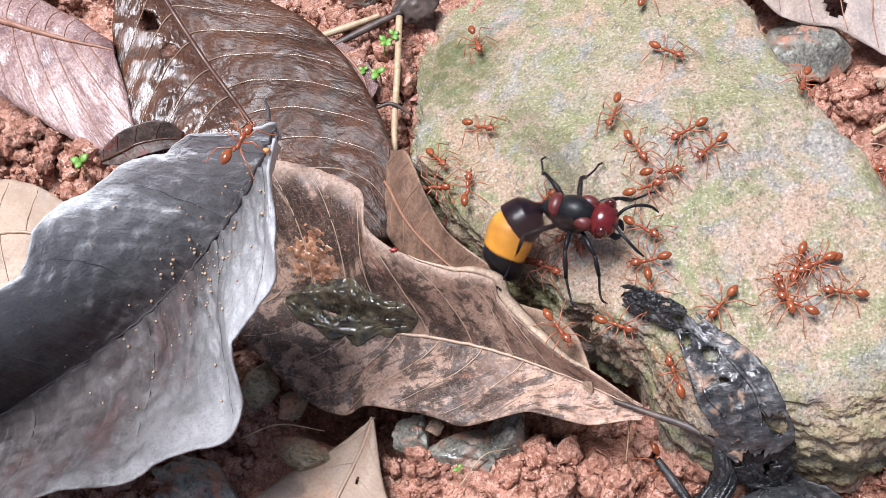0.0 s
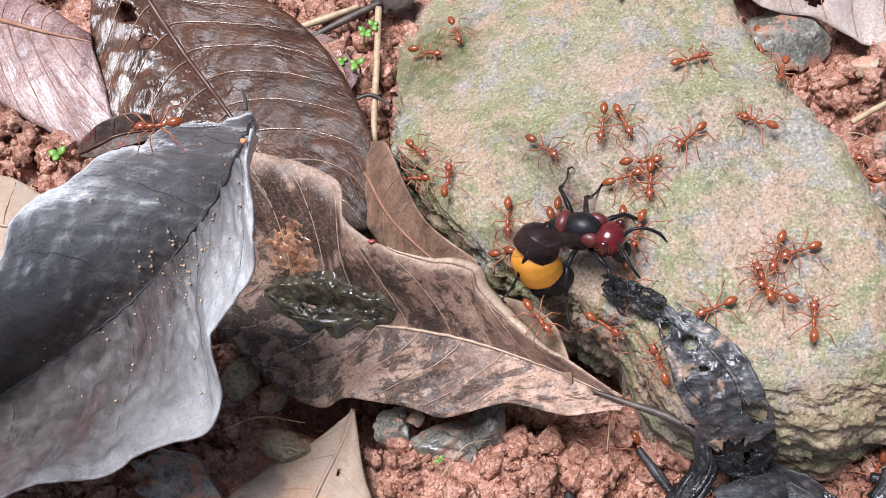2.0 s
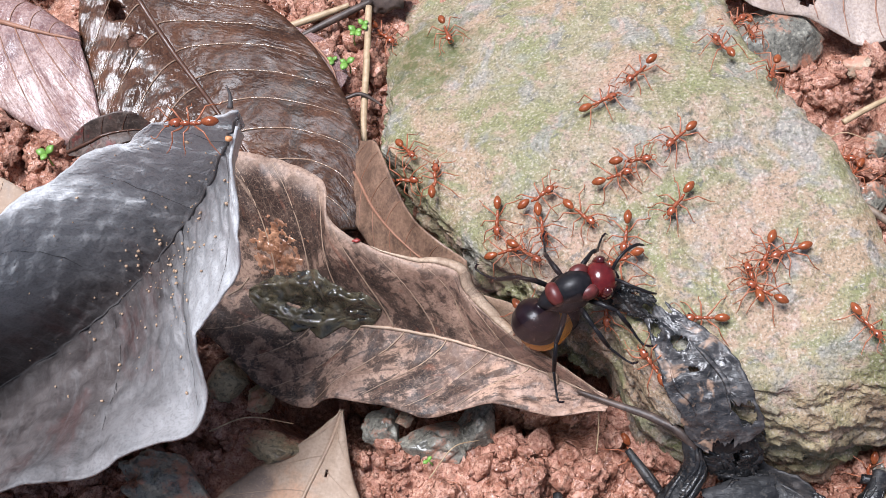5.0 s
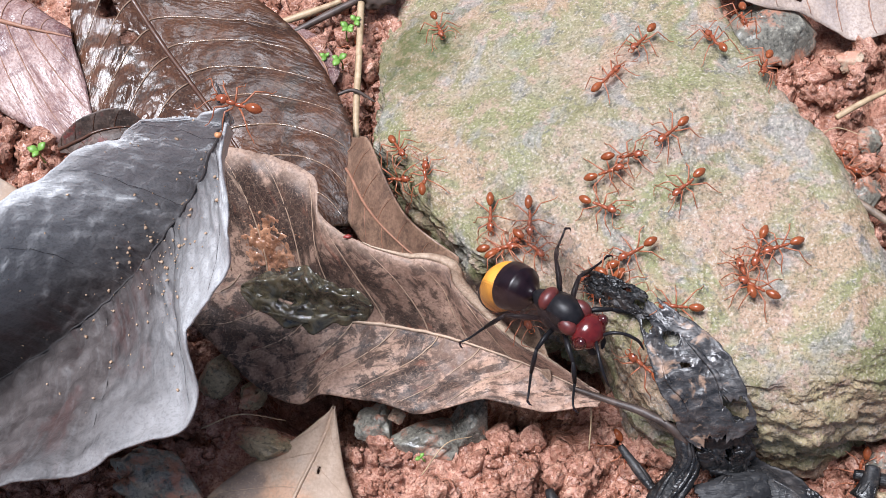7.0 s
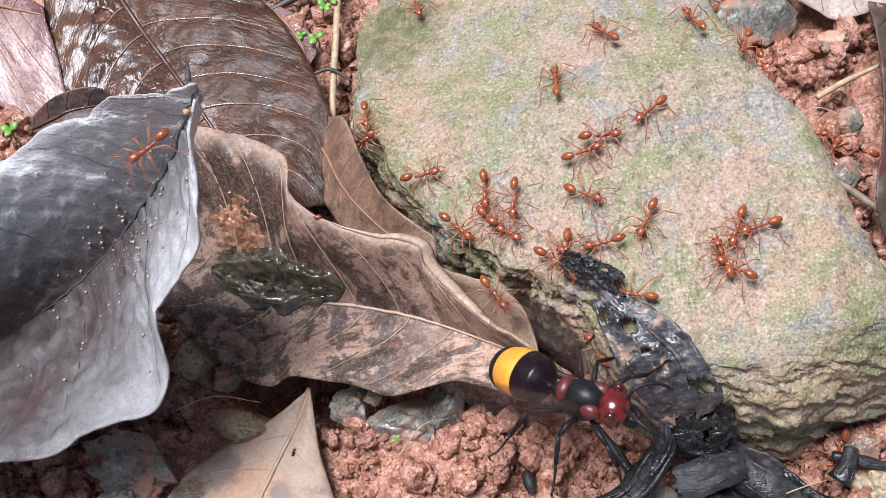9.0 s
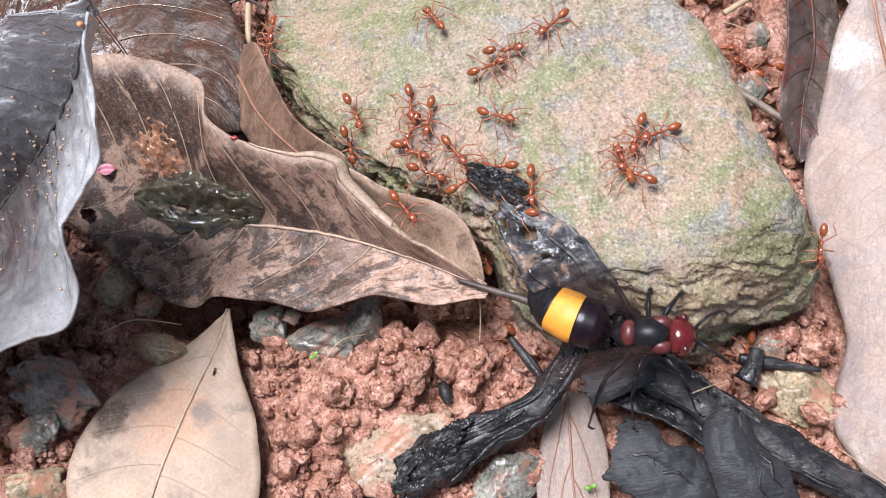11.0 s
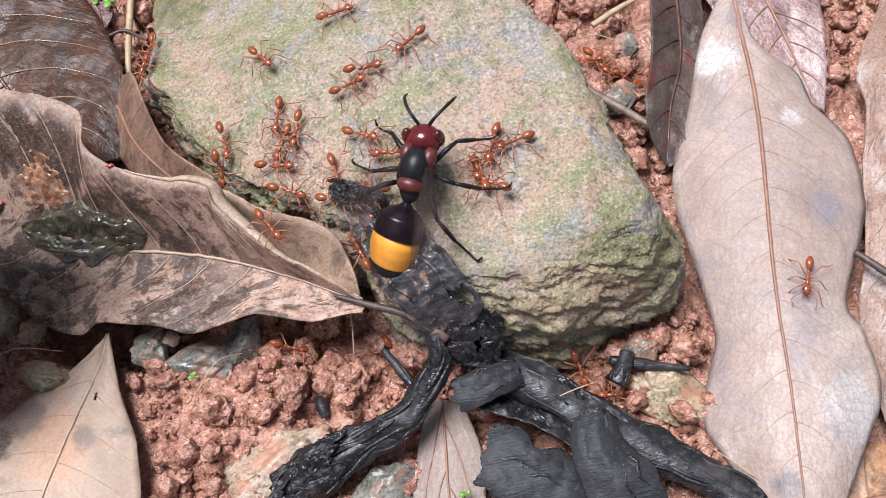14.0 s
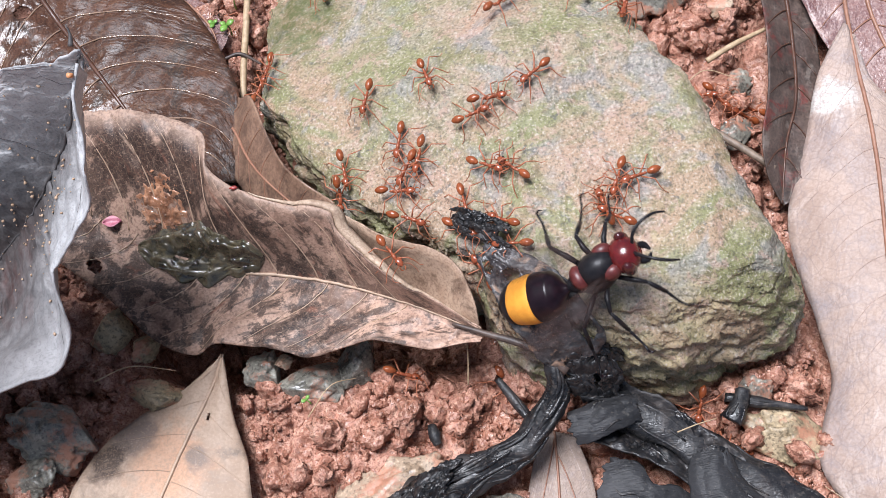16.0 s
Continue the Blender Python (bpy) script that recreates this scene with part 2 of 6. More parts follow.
c = k.mix(k.ramp(n4, (0.57, 0.0), (0.66, 0.6)), c, (0.56, 0.50, 0.42))
c = k.mix(k.mix(1.0, k.near((5, 113, 10), 8, 17), k.ramp(n3, (0.38, 0.35), (0.6, 0.95)), "MULTIPLY"), c, (0.085, 0.10, 0.024))
c = k.mix(1.0, c, (0.85, 0.82, 0.82), "MULTIPLY")
k.color(c).rough(k.ramp(n2, (0.3, 0.5), (0.7, 0.8)))
ROCK = k.bump(n2, 0.0034, 0.8).bump(n3, 0.0014, 0.7).bump(n4, 0.0007, 0.6).m


def stone_material(name, a, b, rough=0.5):
    k = Mat(name)
    n, f = k.noise(240, 4, 0.6), k.noise(1700, 2, 0.6)
    c = k.ramp(n, (0.35, a), (0.65, b))
    c = k.mix(k.ramp(f, (0.58, 0.0), (0.7, 0.5)), c, tuple(min(1, x * 1.7) for x in b))
    c = k.mix(k.ramp(f, (0.38, 0.6), (0.46, 0.0)), c, tuple(x * 0.35 for x in a))
    c = k.mix(k.ramp(k.noise(170, 6, 0.75), (0.50, 0.0), (0.60, 0.8)), c, (0.42, 0.18, 0.11))
    return k.color(c).rough(k.ramp(n, (0.35, rough * 0.6), (0.65, rough * 1.4))).bump(n, 0.0016, 0.8).bump(f, 0.0004, 0.9).m


STONE_GREY = stone_material("grey_stone", (0.11, 0.102, 0.085), (0.28, 0.262, 0.215), 0.36)
STONE_TAN = stone_material("tan_stone", (0.25, 0.175, 0.115), (0.42, 0.315, 0.225))
STONE_GREEN = stone_material("olive_stone", (0.19, 0.15, 0.09), (0.42, 0.32, 0.20))

WILTED = leaf_material("wilted_blade", (0.46, 0.305, 0.225), (0.285, 0.178, 0.13), (0.13, 0.075, 0.055), (0.022, 0.016, 0.015), 0.25, (0.42, 0.58), web=(0.44, 0.30, 0.22), web_amount=0.16, size=85, soft=0.05, spec=0.26, net_scale=900, fade=(36.0, -0.25, (0.52, 0.33, 0.245)),
                       marks=[((-17, 20.5, 7), 5.0, 10.0, (0.028, 0.017, 0.014)), ((-8, 16, 7), 5.0, 9.0, (0.028, 0.017, 0.014)), ((0, 9, 5), 3.5, 8.0, (0.034, 0.021, 0.018))],
                       streaks=((9, 3.0, 0.56, 0.61, (0.020, 0.015, 0.014), 0.8), (22, 5, 0.55, 0.60, (0.018, 0.014, 0.013), 0.8), (44, 9, 0.60, 0.70, (0.46, 0.32, 0.235), 0.45), (24, 9, 0.60, 0.68, (0.22, 0.08, 0.05), 0.5)),
                       rim=((0.42, 0.29, 0.22), 0.80, 0.90, 0.24, 0.0, 0.50)).m
TAN_EDGE = leaf_material("curled_blade", (0.50, 0.36, 0.26), (0.35, 0.23, 0.16), (0.18, 0.11, 0.075), (0.10, 0.06, 0.042), 0.12, (0.4, 0.6), size=110, soft=0.15, web_amount=0.1, net_scale=900).m
RIM = leaf_material("pale_rim", (0.56, 0.44, 0.33), (0.45, 0.33, 0.235), (0.30, 0.20, 0.14), (0.16, 0.10, 0.07), 0.06, (0.4, 0.6), size=110, soft=0.15, web=(0.2, 0.12, 0.08), web_amount=0.5, net_scale=700).m
CURLED = leaf_material("brown_curled_blade", (0.30, 0.185, 0.125), (0.19, 0.11, 0.075), (0.09, 0.05, 0.035), (0.05, 0.03, 0.024), 0.2, (0.25, 0.5), size=90, soft=0.15, web_amount=0.1, net_scale=900, spec=0.4).m
# stains, plus the cup's inner shade and its lit lip put into the colour
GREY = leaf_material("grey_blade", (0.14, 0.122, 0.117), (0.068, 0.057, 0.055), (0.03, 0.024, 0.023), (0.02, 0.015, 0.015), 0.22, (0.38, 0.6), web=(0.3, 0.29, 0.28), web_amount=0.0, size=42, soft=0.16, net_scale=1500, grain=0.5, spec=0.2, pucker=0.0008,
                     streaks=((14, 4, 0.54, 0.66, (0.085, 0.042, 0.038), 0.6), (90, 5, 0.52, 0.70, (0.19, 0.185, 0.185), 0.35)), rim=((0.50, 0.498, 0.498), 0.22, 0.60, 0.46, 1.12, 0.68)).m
k = leaf_material("wet_brown_blade", (0.125, 0.052, 0.028), (0.07, 0.029, 0.016), (0.03, 0.0135, 0.009), (0.045, 0.036, 0.03), 0.10, (0.3, 0.45), web=(0.21, 0.11, 0.06), web_amount=0.25, size=45, spec=0.2, net_scale=900, pucker=0.0005,
                  streaks=((7, 2, 0.46, 0.62, (0.02, 0.011, 0.008), 0.75), (26, 8, 0.58, 0.66, (0.17, 0.11, 0.075), 0.4)))
wet_side = k.n.new("ShaderNodeSeparateXYZ")
k.l.new(k.n.new("ShaderNodeTexCoord").outputs["UV"], wet_side.inputs[0])
k.rough(k.mix(k.ramp(wet_side.outputs[1], (0.40, 0.0), (0.62, 1.0)), k.ramp(k.noise(120, 4, 0.7), (0.4, (0.3,) * 3), (0.6, (0.48,) * 3)), k.ramp(k.noise(260, 4, 0.7), (0.42, (0.10,) * 3), (0.58, (0.3,) * 3))))
k.l.new(k.ramp(wet_side.outputs[1], (0.40, 0.22), (0.62, 0.36)), k.b.inputs["Specular IOR Level"])
k.l.new(k.ramp(wet_side.outputs[1], (0.45, 0.02), (0.62, 0.2)), k.b.inputs["Coat Weight"])
k.b.inputs["Coat Roughness"].default_value = 0.16
WET = k.bump(k.along(60, 26, 3, 0.55, 0.8), 0.0006, 0.8).m
PURPLE = leaf_material("wet_pale_blade", (0.50, 0.38, 0.345), (0.30, 0.19, 0.17), (0.145, 0.065, 0.062), (0.10, 0.045, 0.05), 0.2, (0.12, 0.4), web=(0.3, 0.15, 0.1), size=50, soft=0.12, pucker=0.0012, streaks=((9, 2, 0.54, 0.64, (0.14, 0.06, 0.055), 0.7),)).coat(0.2, 0.12).m
PINK_SPOTS = [((9.6, 24.0, -2.4), 1.2, 3.4, (0.52, 0.465, 0.43)), ((-4.3, 9.1, -3.4), 0.4, 1.3, (0.56, 0.49, 0.45)), ((-0.1, 37.0, -2.4), 2.5, 6.5, (0.56, 0.51, 0.47)), ((11, 8.0, -2), 2.0, 6.0, (0.23, 0.20, 0.21)), ((6.0, -24.0, -1.4), 3.5, 9.0, (0.43, 0.40, 0.375)), ((-6.0, -33.0, -1.4), 1.5, 4.5, (0.15, 0.145, 0.15))]
PINK_BROAD = leaf_material("broad_pink_blade", (0.47, 0.362, 0.302), (0.37, 0.268, 0.215), (0.27, 0.19, 0.152), (0.23, 0.21, 0.225), 0.26, (0.4, 0.6), web=(0.15, 0.12, 0.125), web_amount=0.30, size=30, soft=0.22, net_scale=520, pucker=0.0006, streaks=((10, 3, 0.55, 0.70, (0.23, 0.19, 0.18), 0.6), (8, 2, 0.58, 0.72, (0.66, 0.56, 0.50), 0.5)), marks=PINK_SPOTS).m
BUFF = leaf_material("buff_blade", (0.50, 0.375, 0.285), (0.41, 0.295, 0.215), (0.30, 0.21, 0.15), (0.12, 0.10, 0.085), 0.14, (0.5, 0.7), web=(0.36, 0.24, 0.16), web_amount=0.15, size=40, soft=0.14, net_scale=700, streaks=((7, 2, 0.56, 0.70, (0.22, 0.19, 0.17), 0.5),)).m
BUFF_LOW = leaf_material("blotched_buff_blade", (0.50, 0.375, 0.285), (0.41, 0.295, 0.215), (0.30, 0.21, 0.15), (0.12, 0.10, 0.085), 0.14, (0.5, 0.7), web=(0.36, 0.24, 0.16), web_amount=0.15, size=40, soft=0.14, net_scale=700, marks=[((2.3, 8, 0), 4.0, 12.0, (0.49, 0.285, 0.18)), ((-3.5, 13, -1), 2.5, 7.0, (0.20, 0.15, 0.125)), ((-7, 9.5, -1), 2.0, 6.0, (0.06, 0.042, 0.034)), ((-10.8, 1.5, -1), 0.8, 2.2, (0.06, 0.048, 0.042)), ((-6, -3, 0), 1.5, 7.0, (0.46, 0.32, 0.22)), ((7, 8, 0), 1.0, 5.0, (0.20, 0.155, 0.13))], streaks=((7, 2, 0.56, 0.70, (0.22, 0.19, 0.17), 0.5),)).m
PINK = leaf_material("pink_tan_blade", (0.47, 0.38, 0.325), (0.35, 0.265, 0.215), (0.25, 0.18, 0.145), (0.19, 0.17, 0.175), 0.2, (0.45, 0.65), web=(0.20, 0.16, 0.17), web_amount=0.3, size=30, soft=0.22, net_scale=520, pucker=0.0006, streaks=((10, 3, 0.55, 0.70, (0.23, 0.19, 0.18), 0.6), (8, 2, 0.58, 0.72, (0.66, 0.56, 0.50), 0.5))).m
STAINED = leaf_material("stained_dark_blade", (0.15, 0.105, 0.085), (0.068, 0.047, 0.039), (0.028, 0.02, 0.017), (0.15, 0.022, 0.018), 0.16, (0.3, 0.6), web=(0.2, 0.13, 0.1), web_amount=0.2, size=95, soft=0.1, spec=0.35, streaks=((8, 3, 0.57, 0.64, (0.24, 0.20, 0.17), 0.5),)).m
# rust brown; the whitish blotches and streaks are sky glare painted into the colour
GLARED_RUST = leaf_material("glared_rust_blade", (0.40, 0.27, 0.20), (0.27, 0.155, 0.108), (0.14, 0.074, 0.052), (0.44, 0.40, 0.37), 0.14, (0.3, 0.55), web=(0.42, 0.3, 0.22), web_amount=0.2, size=60, soft=0.16, spec=0.4, pucker=0.0008, streaks=((9, 2, 0.55, 0.66, (0.48, 0.44, 0.42), 0.4), (12, 4, 0.58, 0.66, (0.12, 0.06, 0.045), 0.6))).m
ROTTED = leaf_material("orange_brown_blade", (0.50, 0.28, 0.14), (0.32, 0.145, 0.07), (0.16, 0.065, 0.035), (0.09, 0.045, 0.03), 0.2, (0.2, 0.5), size=60, soft=0.12).m


def plain_material(name, a, b, rough=0.5, scale=300, bump=0.0004, coat=0.0, stretch=None):
    k = Mat(name, rough)
    n = k.noise(scale, 5, 0.7, 0.2, stretch)
    k.color(k.ramp(n, (0.33, a), (0.67, b))).bump(n, bump, 0.7)
    return k.coat(coat, 0.12).m if coat else k.m


VEIN_BROWN = plain_material("brown_vein", (0.055, 0.022, 0.014), (0.11, 0.05, 0.03), 0.3, 500, 0.0001)
VEIN_WET = plain_material("wet_pale_vein", (0.17, 0.10, 0.065), (0.34, 0.23, 0.165), 0.08, 500, 0.0001)
VEIN_PALE = plain_material("pale_vein", (0.33, 0.22, 0.15), (0.48, 0.34, 0.24), 0.45, 500, 0.0001)
VEIN_SOFT = plain_material("soft_vein", (0.34, 0.23, 0.18), (0.44, 0.31, 0.25), 0.5, 500, 0.0001)
VEIN_RUST = plain_material("rust_vein", (0.22, 0.10, 0.06), (0.34, 0.17, 0.11), 0.45, 500, 0.0001)
VEIN_GREY = plain_material("grey_vein", (0.05, 0.045, 0.043), (0.11, 0.10, 0.10), 0.5, 500, 0.0001)
STRAW = plain_material("straw", (0.30, 0.20, 0.11), (0.52, 0.38, 0.24), 0.5, 700, 0.0002)
BARK = plain_material("dark_bark", (0.03, 0.02, 0.017), (0.11, 0.075, 0.06), 0.5, 500, 0.0005)
GREEN = plain_material("fresh_green", (0.10, 0.22, 0.035), (0.22, 0.40, 0.08), 0.4, 600, 0.0001)

k = Mat("charred_skin", 0.45)
n, f, g = k.noise(180, 4, 0.6, 0.5), k.noise(1700, 2, 0.6), k.noise(500, 3, 0.6, 0.3, (1, 5, 3, 40))
c = k.ramp(n, (0.38, (0.006, 0.006, 0.0065)), (0.56, (0.017, 0.016, 0.017)), (0.68, (0.048, 0.040, 0.037)))
c = k.mix(k.ramp(f, (0.55, 0.0), (0.66, 0.5)), c, (0.085, 0.07, 0.06))
CHAR = k.color(c).rough(k.ramp(k.noise(280, 4, 0.7), (0.42, 0.22), (0.56, 0.55))).bump(n, 0.0010, 0.8).bump(g, 0.0006, 0.8).bump(f, 0.00022, 0.8).m
k = Mat("wet_slime", 0.12)
n = k.noise(330, 4, 0.6, 0.9)
SLIME = k.color(k.ramp(n, (0.38, (0.022, 0.018, 0.011)), (0.6, (0.11, 0.09, 0.052)))).bump(n, 0.0022, 0.8).bump(k.noise(1100, 2, 0.6), 0.0008, 0.8).coat(1.0, 0.04).m
k = Mat("wet_mud", 0.2)
n, f = k.noise(500, 4, 0.6, 0.4), k.noise(1800, 2, 0.6)
c = k.ramp(n, (0.36, (0.16, 0.07, 0.038)), (0.52, (0.32, 0.15, 0.083)), (0.66, (0.48, 0.25, 0.145)))
MUD = k.color(c).rough(k.ramp(k.noise(420, 3), (0.42, 0.08), (0.58, 0.5))).bump(n, 0.0022, 0.9).bump(f, 0.0004, 0.8).coat(0.5, 0.06).m
k = Mat("charred_dull", 0.62)
n, f, g = k.noise(160, 4, 0.6, 0.3), k.noise(1900, 2, 0.6), k.noise(420, 3, 0.6, 0.2, (1, 7, 3, -25))
c = k.ramp(n, (0.36, (0.011, 0.011, 0.012)), (0.62, (0.030, 0.029, 0.031)))
c = k.mix(k.ramp(f, (0.60, 0.0), (0.70, 0.5)), c, (0.09, 0.08, 0.07))
CHAR_DULL = k.color(c).bump(n, 0.0010, 0.8).bump(g, 0.0007, 0.8).bump(f, 0.0002, 0.7).m
k = Mat("rotted_skin", 0.4)
n, f, g = k.noise(190, 4, 0.62, 0.6), k.noise(1700, 2, 0.6), k.noise(430, 4, 0.65, 0.4, (1, 2.5, 1, 50))
c = k.ramp(g, (0.36, (0.014, 0.014, 0.015)), (0.54, (0.048, 0.045, 0.046)), (0.68, (0.12, 0.11, 0.105)))
c = k.mix(k.ramp(n, (0.56, 0.0), (0.63, 0.85)), c, (0.34, 0.215, 0.145))
c = k.mix(k.ramp(f, (0.60, 0.0), (0.70, 0.4)), c, (0.16, 0.13, 0.11))
ROTTEN = k.color(c).rough(k.ramp(k.noise(240, 4, 0.7), (0.44, 0.12), (0.56, 0.55))).bump(g, 0.0007, 0.8).bump(k.noise(700, 3), 0.0003, 0.7).bump(f, 0.0002, 0.8).m

# ---- ground ----


HOLLOWS = [(-20, 30, 17, 26), (95, 42, 16, 52), (119, 46, 11, 40), (-32, 114, 19, 25), (-67, 123, 17, 14), (-70, 86, 18, 12), (-66, 60, 22, 12), (40, 16, 7, 18), (88, 84, 9, 22), (104, 92, 10, 18), (78, 120, 20, 14), (104, 8, 14, 9)]


def hollow(x, y):
    """1 where a leaf lies flat and has pressed the soil down, 0 away from it."""
    return max(min(1.0, max(0.0, 3.2 * (1.08 - math.hypot((x - a) / c, (y - b) / d)))) for a, b, c, d in HOLLOWS)


def clump(x, y):
    """Height of the bare soil in millimetres: low swells, rounded clods and crumbs."""
    q = Vector((x, y, 0))
    h = 2.4 * noise.noise(q * 0.035) + 1.2 * noise.noise(q * 0.11 + Vector((5, 1, 0)))
    for size, amount, seed in ((11.0, 4.6, 0.0), (4.6, 2.2, 7.0), (2.2, 1.2, 3.0), (1.3, 0.6, 5.0)):
        w = q / size + Vector((0.35 * noise.noise(q * 0.4), 0.35 * noise.noise(q * 0.4 + Vector((9, 0, 0))), seed))
        d = noise.voronoi(w)[0][0]
        h += amount * (math.sqrt(max(0.0, 1 - min(d * 1.25, 1) ** 2)) - 0.5) * (0.75 + 0.5 * noise.noise(q * 0.9))
    k = hollow(x, y)
    pit = min(1.0, max(0.0, 5.0 * (1 - math.hypot((x - 6) / 33, (y - 59) / 14.5))))
    gap = max(0.0, 1 - abs(y - 52.5 + 0.12 * x) / 5.5) * min(1.0, max(0.0, (x + 14) / 5), max(0.0, (31 - x) / 5))
    return (h - 1.0) * (1 - 0.6 * k) - 2.4 * k - 18.0 * pit * pit * (3 - 2 * pit) - 7.0 * gap * (1 - pit)


def stretch_axis(lo, hi, step):
    a = list(np.arange(lo, hi + step / 2, step))
    d = step
    while d < 2.5e6:
        d *= 1.35
        a.insert(0, a[0] - d)
        a.append(a[-1] + d)
    return a


def build_ground():
    xs, ys = stretch_axis(-84, 136, 0.6), stretch_axis(0, 142, 0.6)
    verts, faces = [], []
    for y in ys:
        for x in xs:
            far = max(abs(x - 26) - 140, abs(y - 70) - 100, 0)
            z = clump(x, y) if far < 30 else 0.0
            z += 0.02 * far * noise.noise(Vector((x, y, 0)) * 0.0004) if far else 0.0
            verts.append((x * MM, y * MM, z * MM))
    n = len(xs)
    for j in range(len(ys) - 1):
        for i in range(n - 1):
            faces.append((j * n + i, j * n + i + 1, (j + 1) * n + i + 1, (j + 1) * n + i))
    me = bpy.data.meshes.new("ground")
    me.from_pydata(verts, [], faces)
    me.polygons.foreach_set("use_smooth", [True] * len(faces))
    me.materials.append(SOIL.m)
    tagged(new("ground", me), "damp red-brown lateritic soil in clods and crumbs", "ground", kind="structure")


build_ground()

# ---- the rock ----
ROCK_C = Vector((42, 78))
ROCK_FOOT = [(1, 124), (0, 112), (-0.5, 102), (-2, 94), (2, 87.3), (6, 78.6), (10.8, 71.8), (15.5, 67), (23.7, 60.8), (31.5, 54.5), (32.5, 49.5), (34.5, 44), (38, 40), (46, 37.5), (53, 36.5), (60, 34.5), (68.5, 37), (77, 40), (81, 44), (81, 47), (78.6, 54.6), (75, 65), (73.6, 73.5), (70, 80.5), (66, 91), (63, 98), (60, 108), (56, 120), (42, 131), (20, 134)]
ROCK_CREST = [(5, 122), (3, 112), (1.5, 102), (0.5, 94), (3.6, 88.2), (7.6, 79.6), (12.2, 73), (17, 68.4), (25, 62), (33, 56), (37, 51), (41, 47), (48, 45.5), (59, 48), (71, 50.5), (73.5, 54), (70.5, 61), (68.5, 71), (64, 84), (60, 90), (57, 100), (53, 112), (40, 123), (20, 128)]


def polar(points):
    t = sorted((math.atan2(y - ROCK_C.y, x - ROCK_C.x), math.hypot(x - ROCK_C.x, y - ROCK_C.y)) for x, y in points)
    a = [t[-1][0] - 2 * math.pi] + [q[0] for q in t] + [t[0][0] + 2 * math.pi]
    r = [t[-1][1]] + [q[1] for q in t] + [t[0][1]]
    return lambda w: float(np.interp(w, a, r))


rock_foot, rock_crest = polar(ROCK_FOOT), polar(ROCK_CREST)


def rock_top(x, y):
    z = 23.5 - 0.33 * max(0.0, 40 - x) + 0.03 * max(0.0, x - 40)
    z -= 0.33 * max(0.0, y - 88)
    z -= 0.25 * max(0.0, x - 66)
    q = Vector((x, y, 0))
    z += 1.1 * noise.noise(q * 0.055 + Vector((3, 8, 1))) + 0.6 * noise.noise(q * 0.17) + 0.3 * noise.noise(q * 0.5) + 0.14 * noise.noise(q * 1.3)
    return z


def surface_z(x, y):
    """Height of whatever bare support lies at (x, y): the rock's top or the soil."""
    d = Vector((x, y)) - ROCK_C
    if d.length < rock_crest(math.atan2(d.y, d.x)):
        return rock_top(x, y)
    if d.length < rock_foot(math.atan2(d.y, d.x)):
        a = math.atan2(d.y, d.x)
        s = (d.length - rock_crest(a)) / (rock_foot(a) - rock_crest(a))
        return rock_top(x, y) * (1 - s ** 1.6)
    return clump(x, y)


def build_rock():
    bm = bmesh.new()
    na, n1, n2 = 680, 80, 84
    rings = []
    for i in range(n1 + n2 + 1):
        ring = []
        for j in range(na):
            a = -math.pi + 2 * math.pi * j / na
            rc, rf = rock_crest(a), rock_foot(a)
            wob = 0.9 * noise.noise(Vector((math.cos(a) * 6, math.sin(a) * 6, 2))) + 0.5 * noise.noise(Vector((math.cos(a) * 17, math.sin(a) * 17, 5)))
            rc, rf = rc + wob, rf + wob
            d = Vector((math.cos(a), math.sin(a)))
            if i <= n1:
                s = (i + 0.3) / (n1 + 0.3)
                p = ROCK_C + d * rc * s
                z = rock_top(p.x, p.y) - 1.3 * max(0, s - 0.9) ** 2 * 100 * 0.5
            else:
                s = (i - n1) / n2
                edge = ROCK_C + d * rc
                zc = rock_top(edge.x, edge.y) - 0.65
                p = ROCK_C + d * (rc + (rf - rc) * math.sin(s * math.pi / 2) ** 0.8)
                z = zc + (-5 - zc) * (0.35 * s + 0.65 * s ** 2.2)
                q = Vector((p.x, p.y, z))
                steep = math.sin(min(1, s * 3) * math.pi / 2)
                layer = noise.noise(Vector((q.x * 0.12, q.y * 0.12, q.z * 0.55 + 0.2 * q.x)))
                block = 0.0
                for size, deep in ((7.5, 2.0), (3.0, 0.9), (1.2, 0.3)):
                    w = Vector((q.x * 0.55, q.y * 0.55, q.z * 1.15 + 0.16 * q.x)) / size
                    near, seeds = noise.voronoi(w + 0.25 * noise.noise_vector(w * 1.3))
                    block += deep * (noise.noise(seeds[0] * 3.7) - 0.22 * max(0.0, 1 - 9 * (near[1] - near[0])))
                p = p + d * steep * (0.9 * layer + 0.9 * noise.noise(q * 0.3) + 0.4 * noise.noise(q * 1.6) + 0.3 * noise.noise(q * 3.4) + block - 0.5 - 1.5 * max(0.0, d.x))
            ring.append(bm.verts.new((p.x, p.y, z)))
        rings.append(ring)
    for a, b in zip(rings, rings[1:]):
        for j in range(na):
            bm.faces.new((a[j], a[(j + 1) % na], b[(j + 1) % na], b[j]))
    bm.faces.new(rings[0])
    rock = part("rock", bm, ROCK)
    return tagged(rock, "flat greenish tan rock with lichen and a rough broken flank", "rock")


build_rock()

# ---- leaves ----


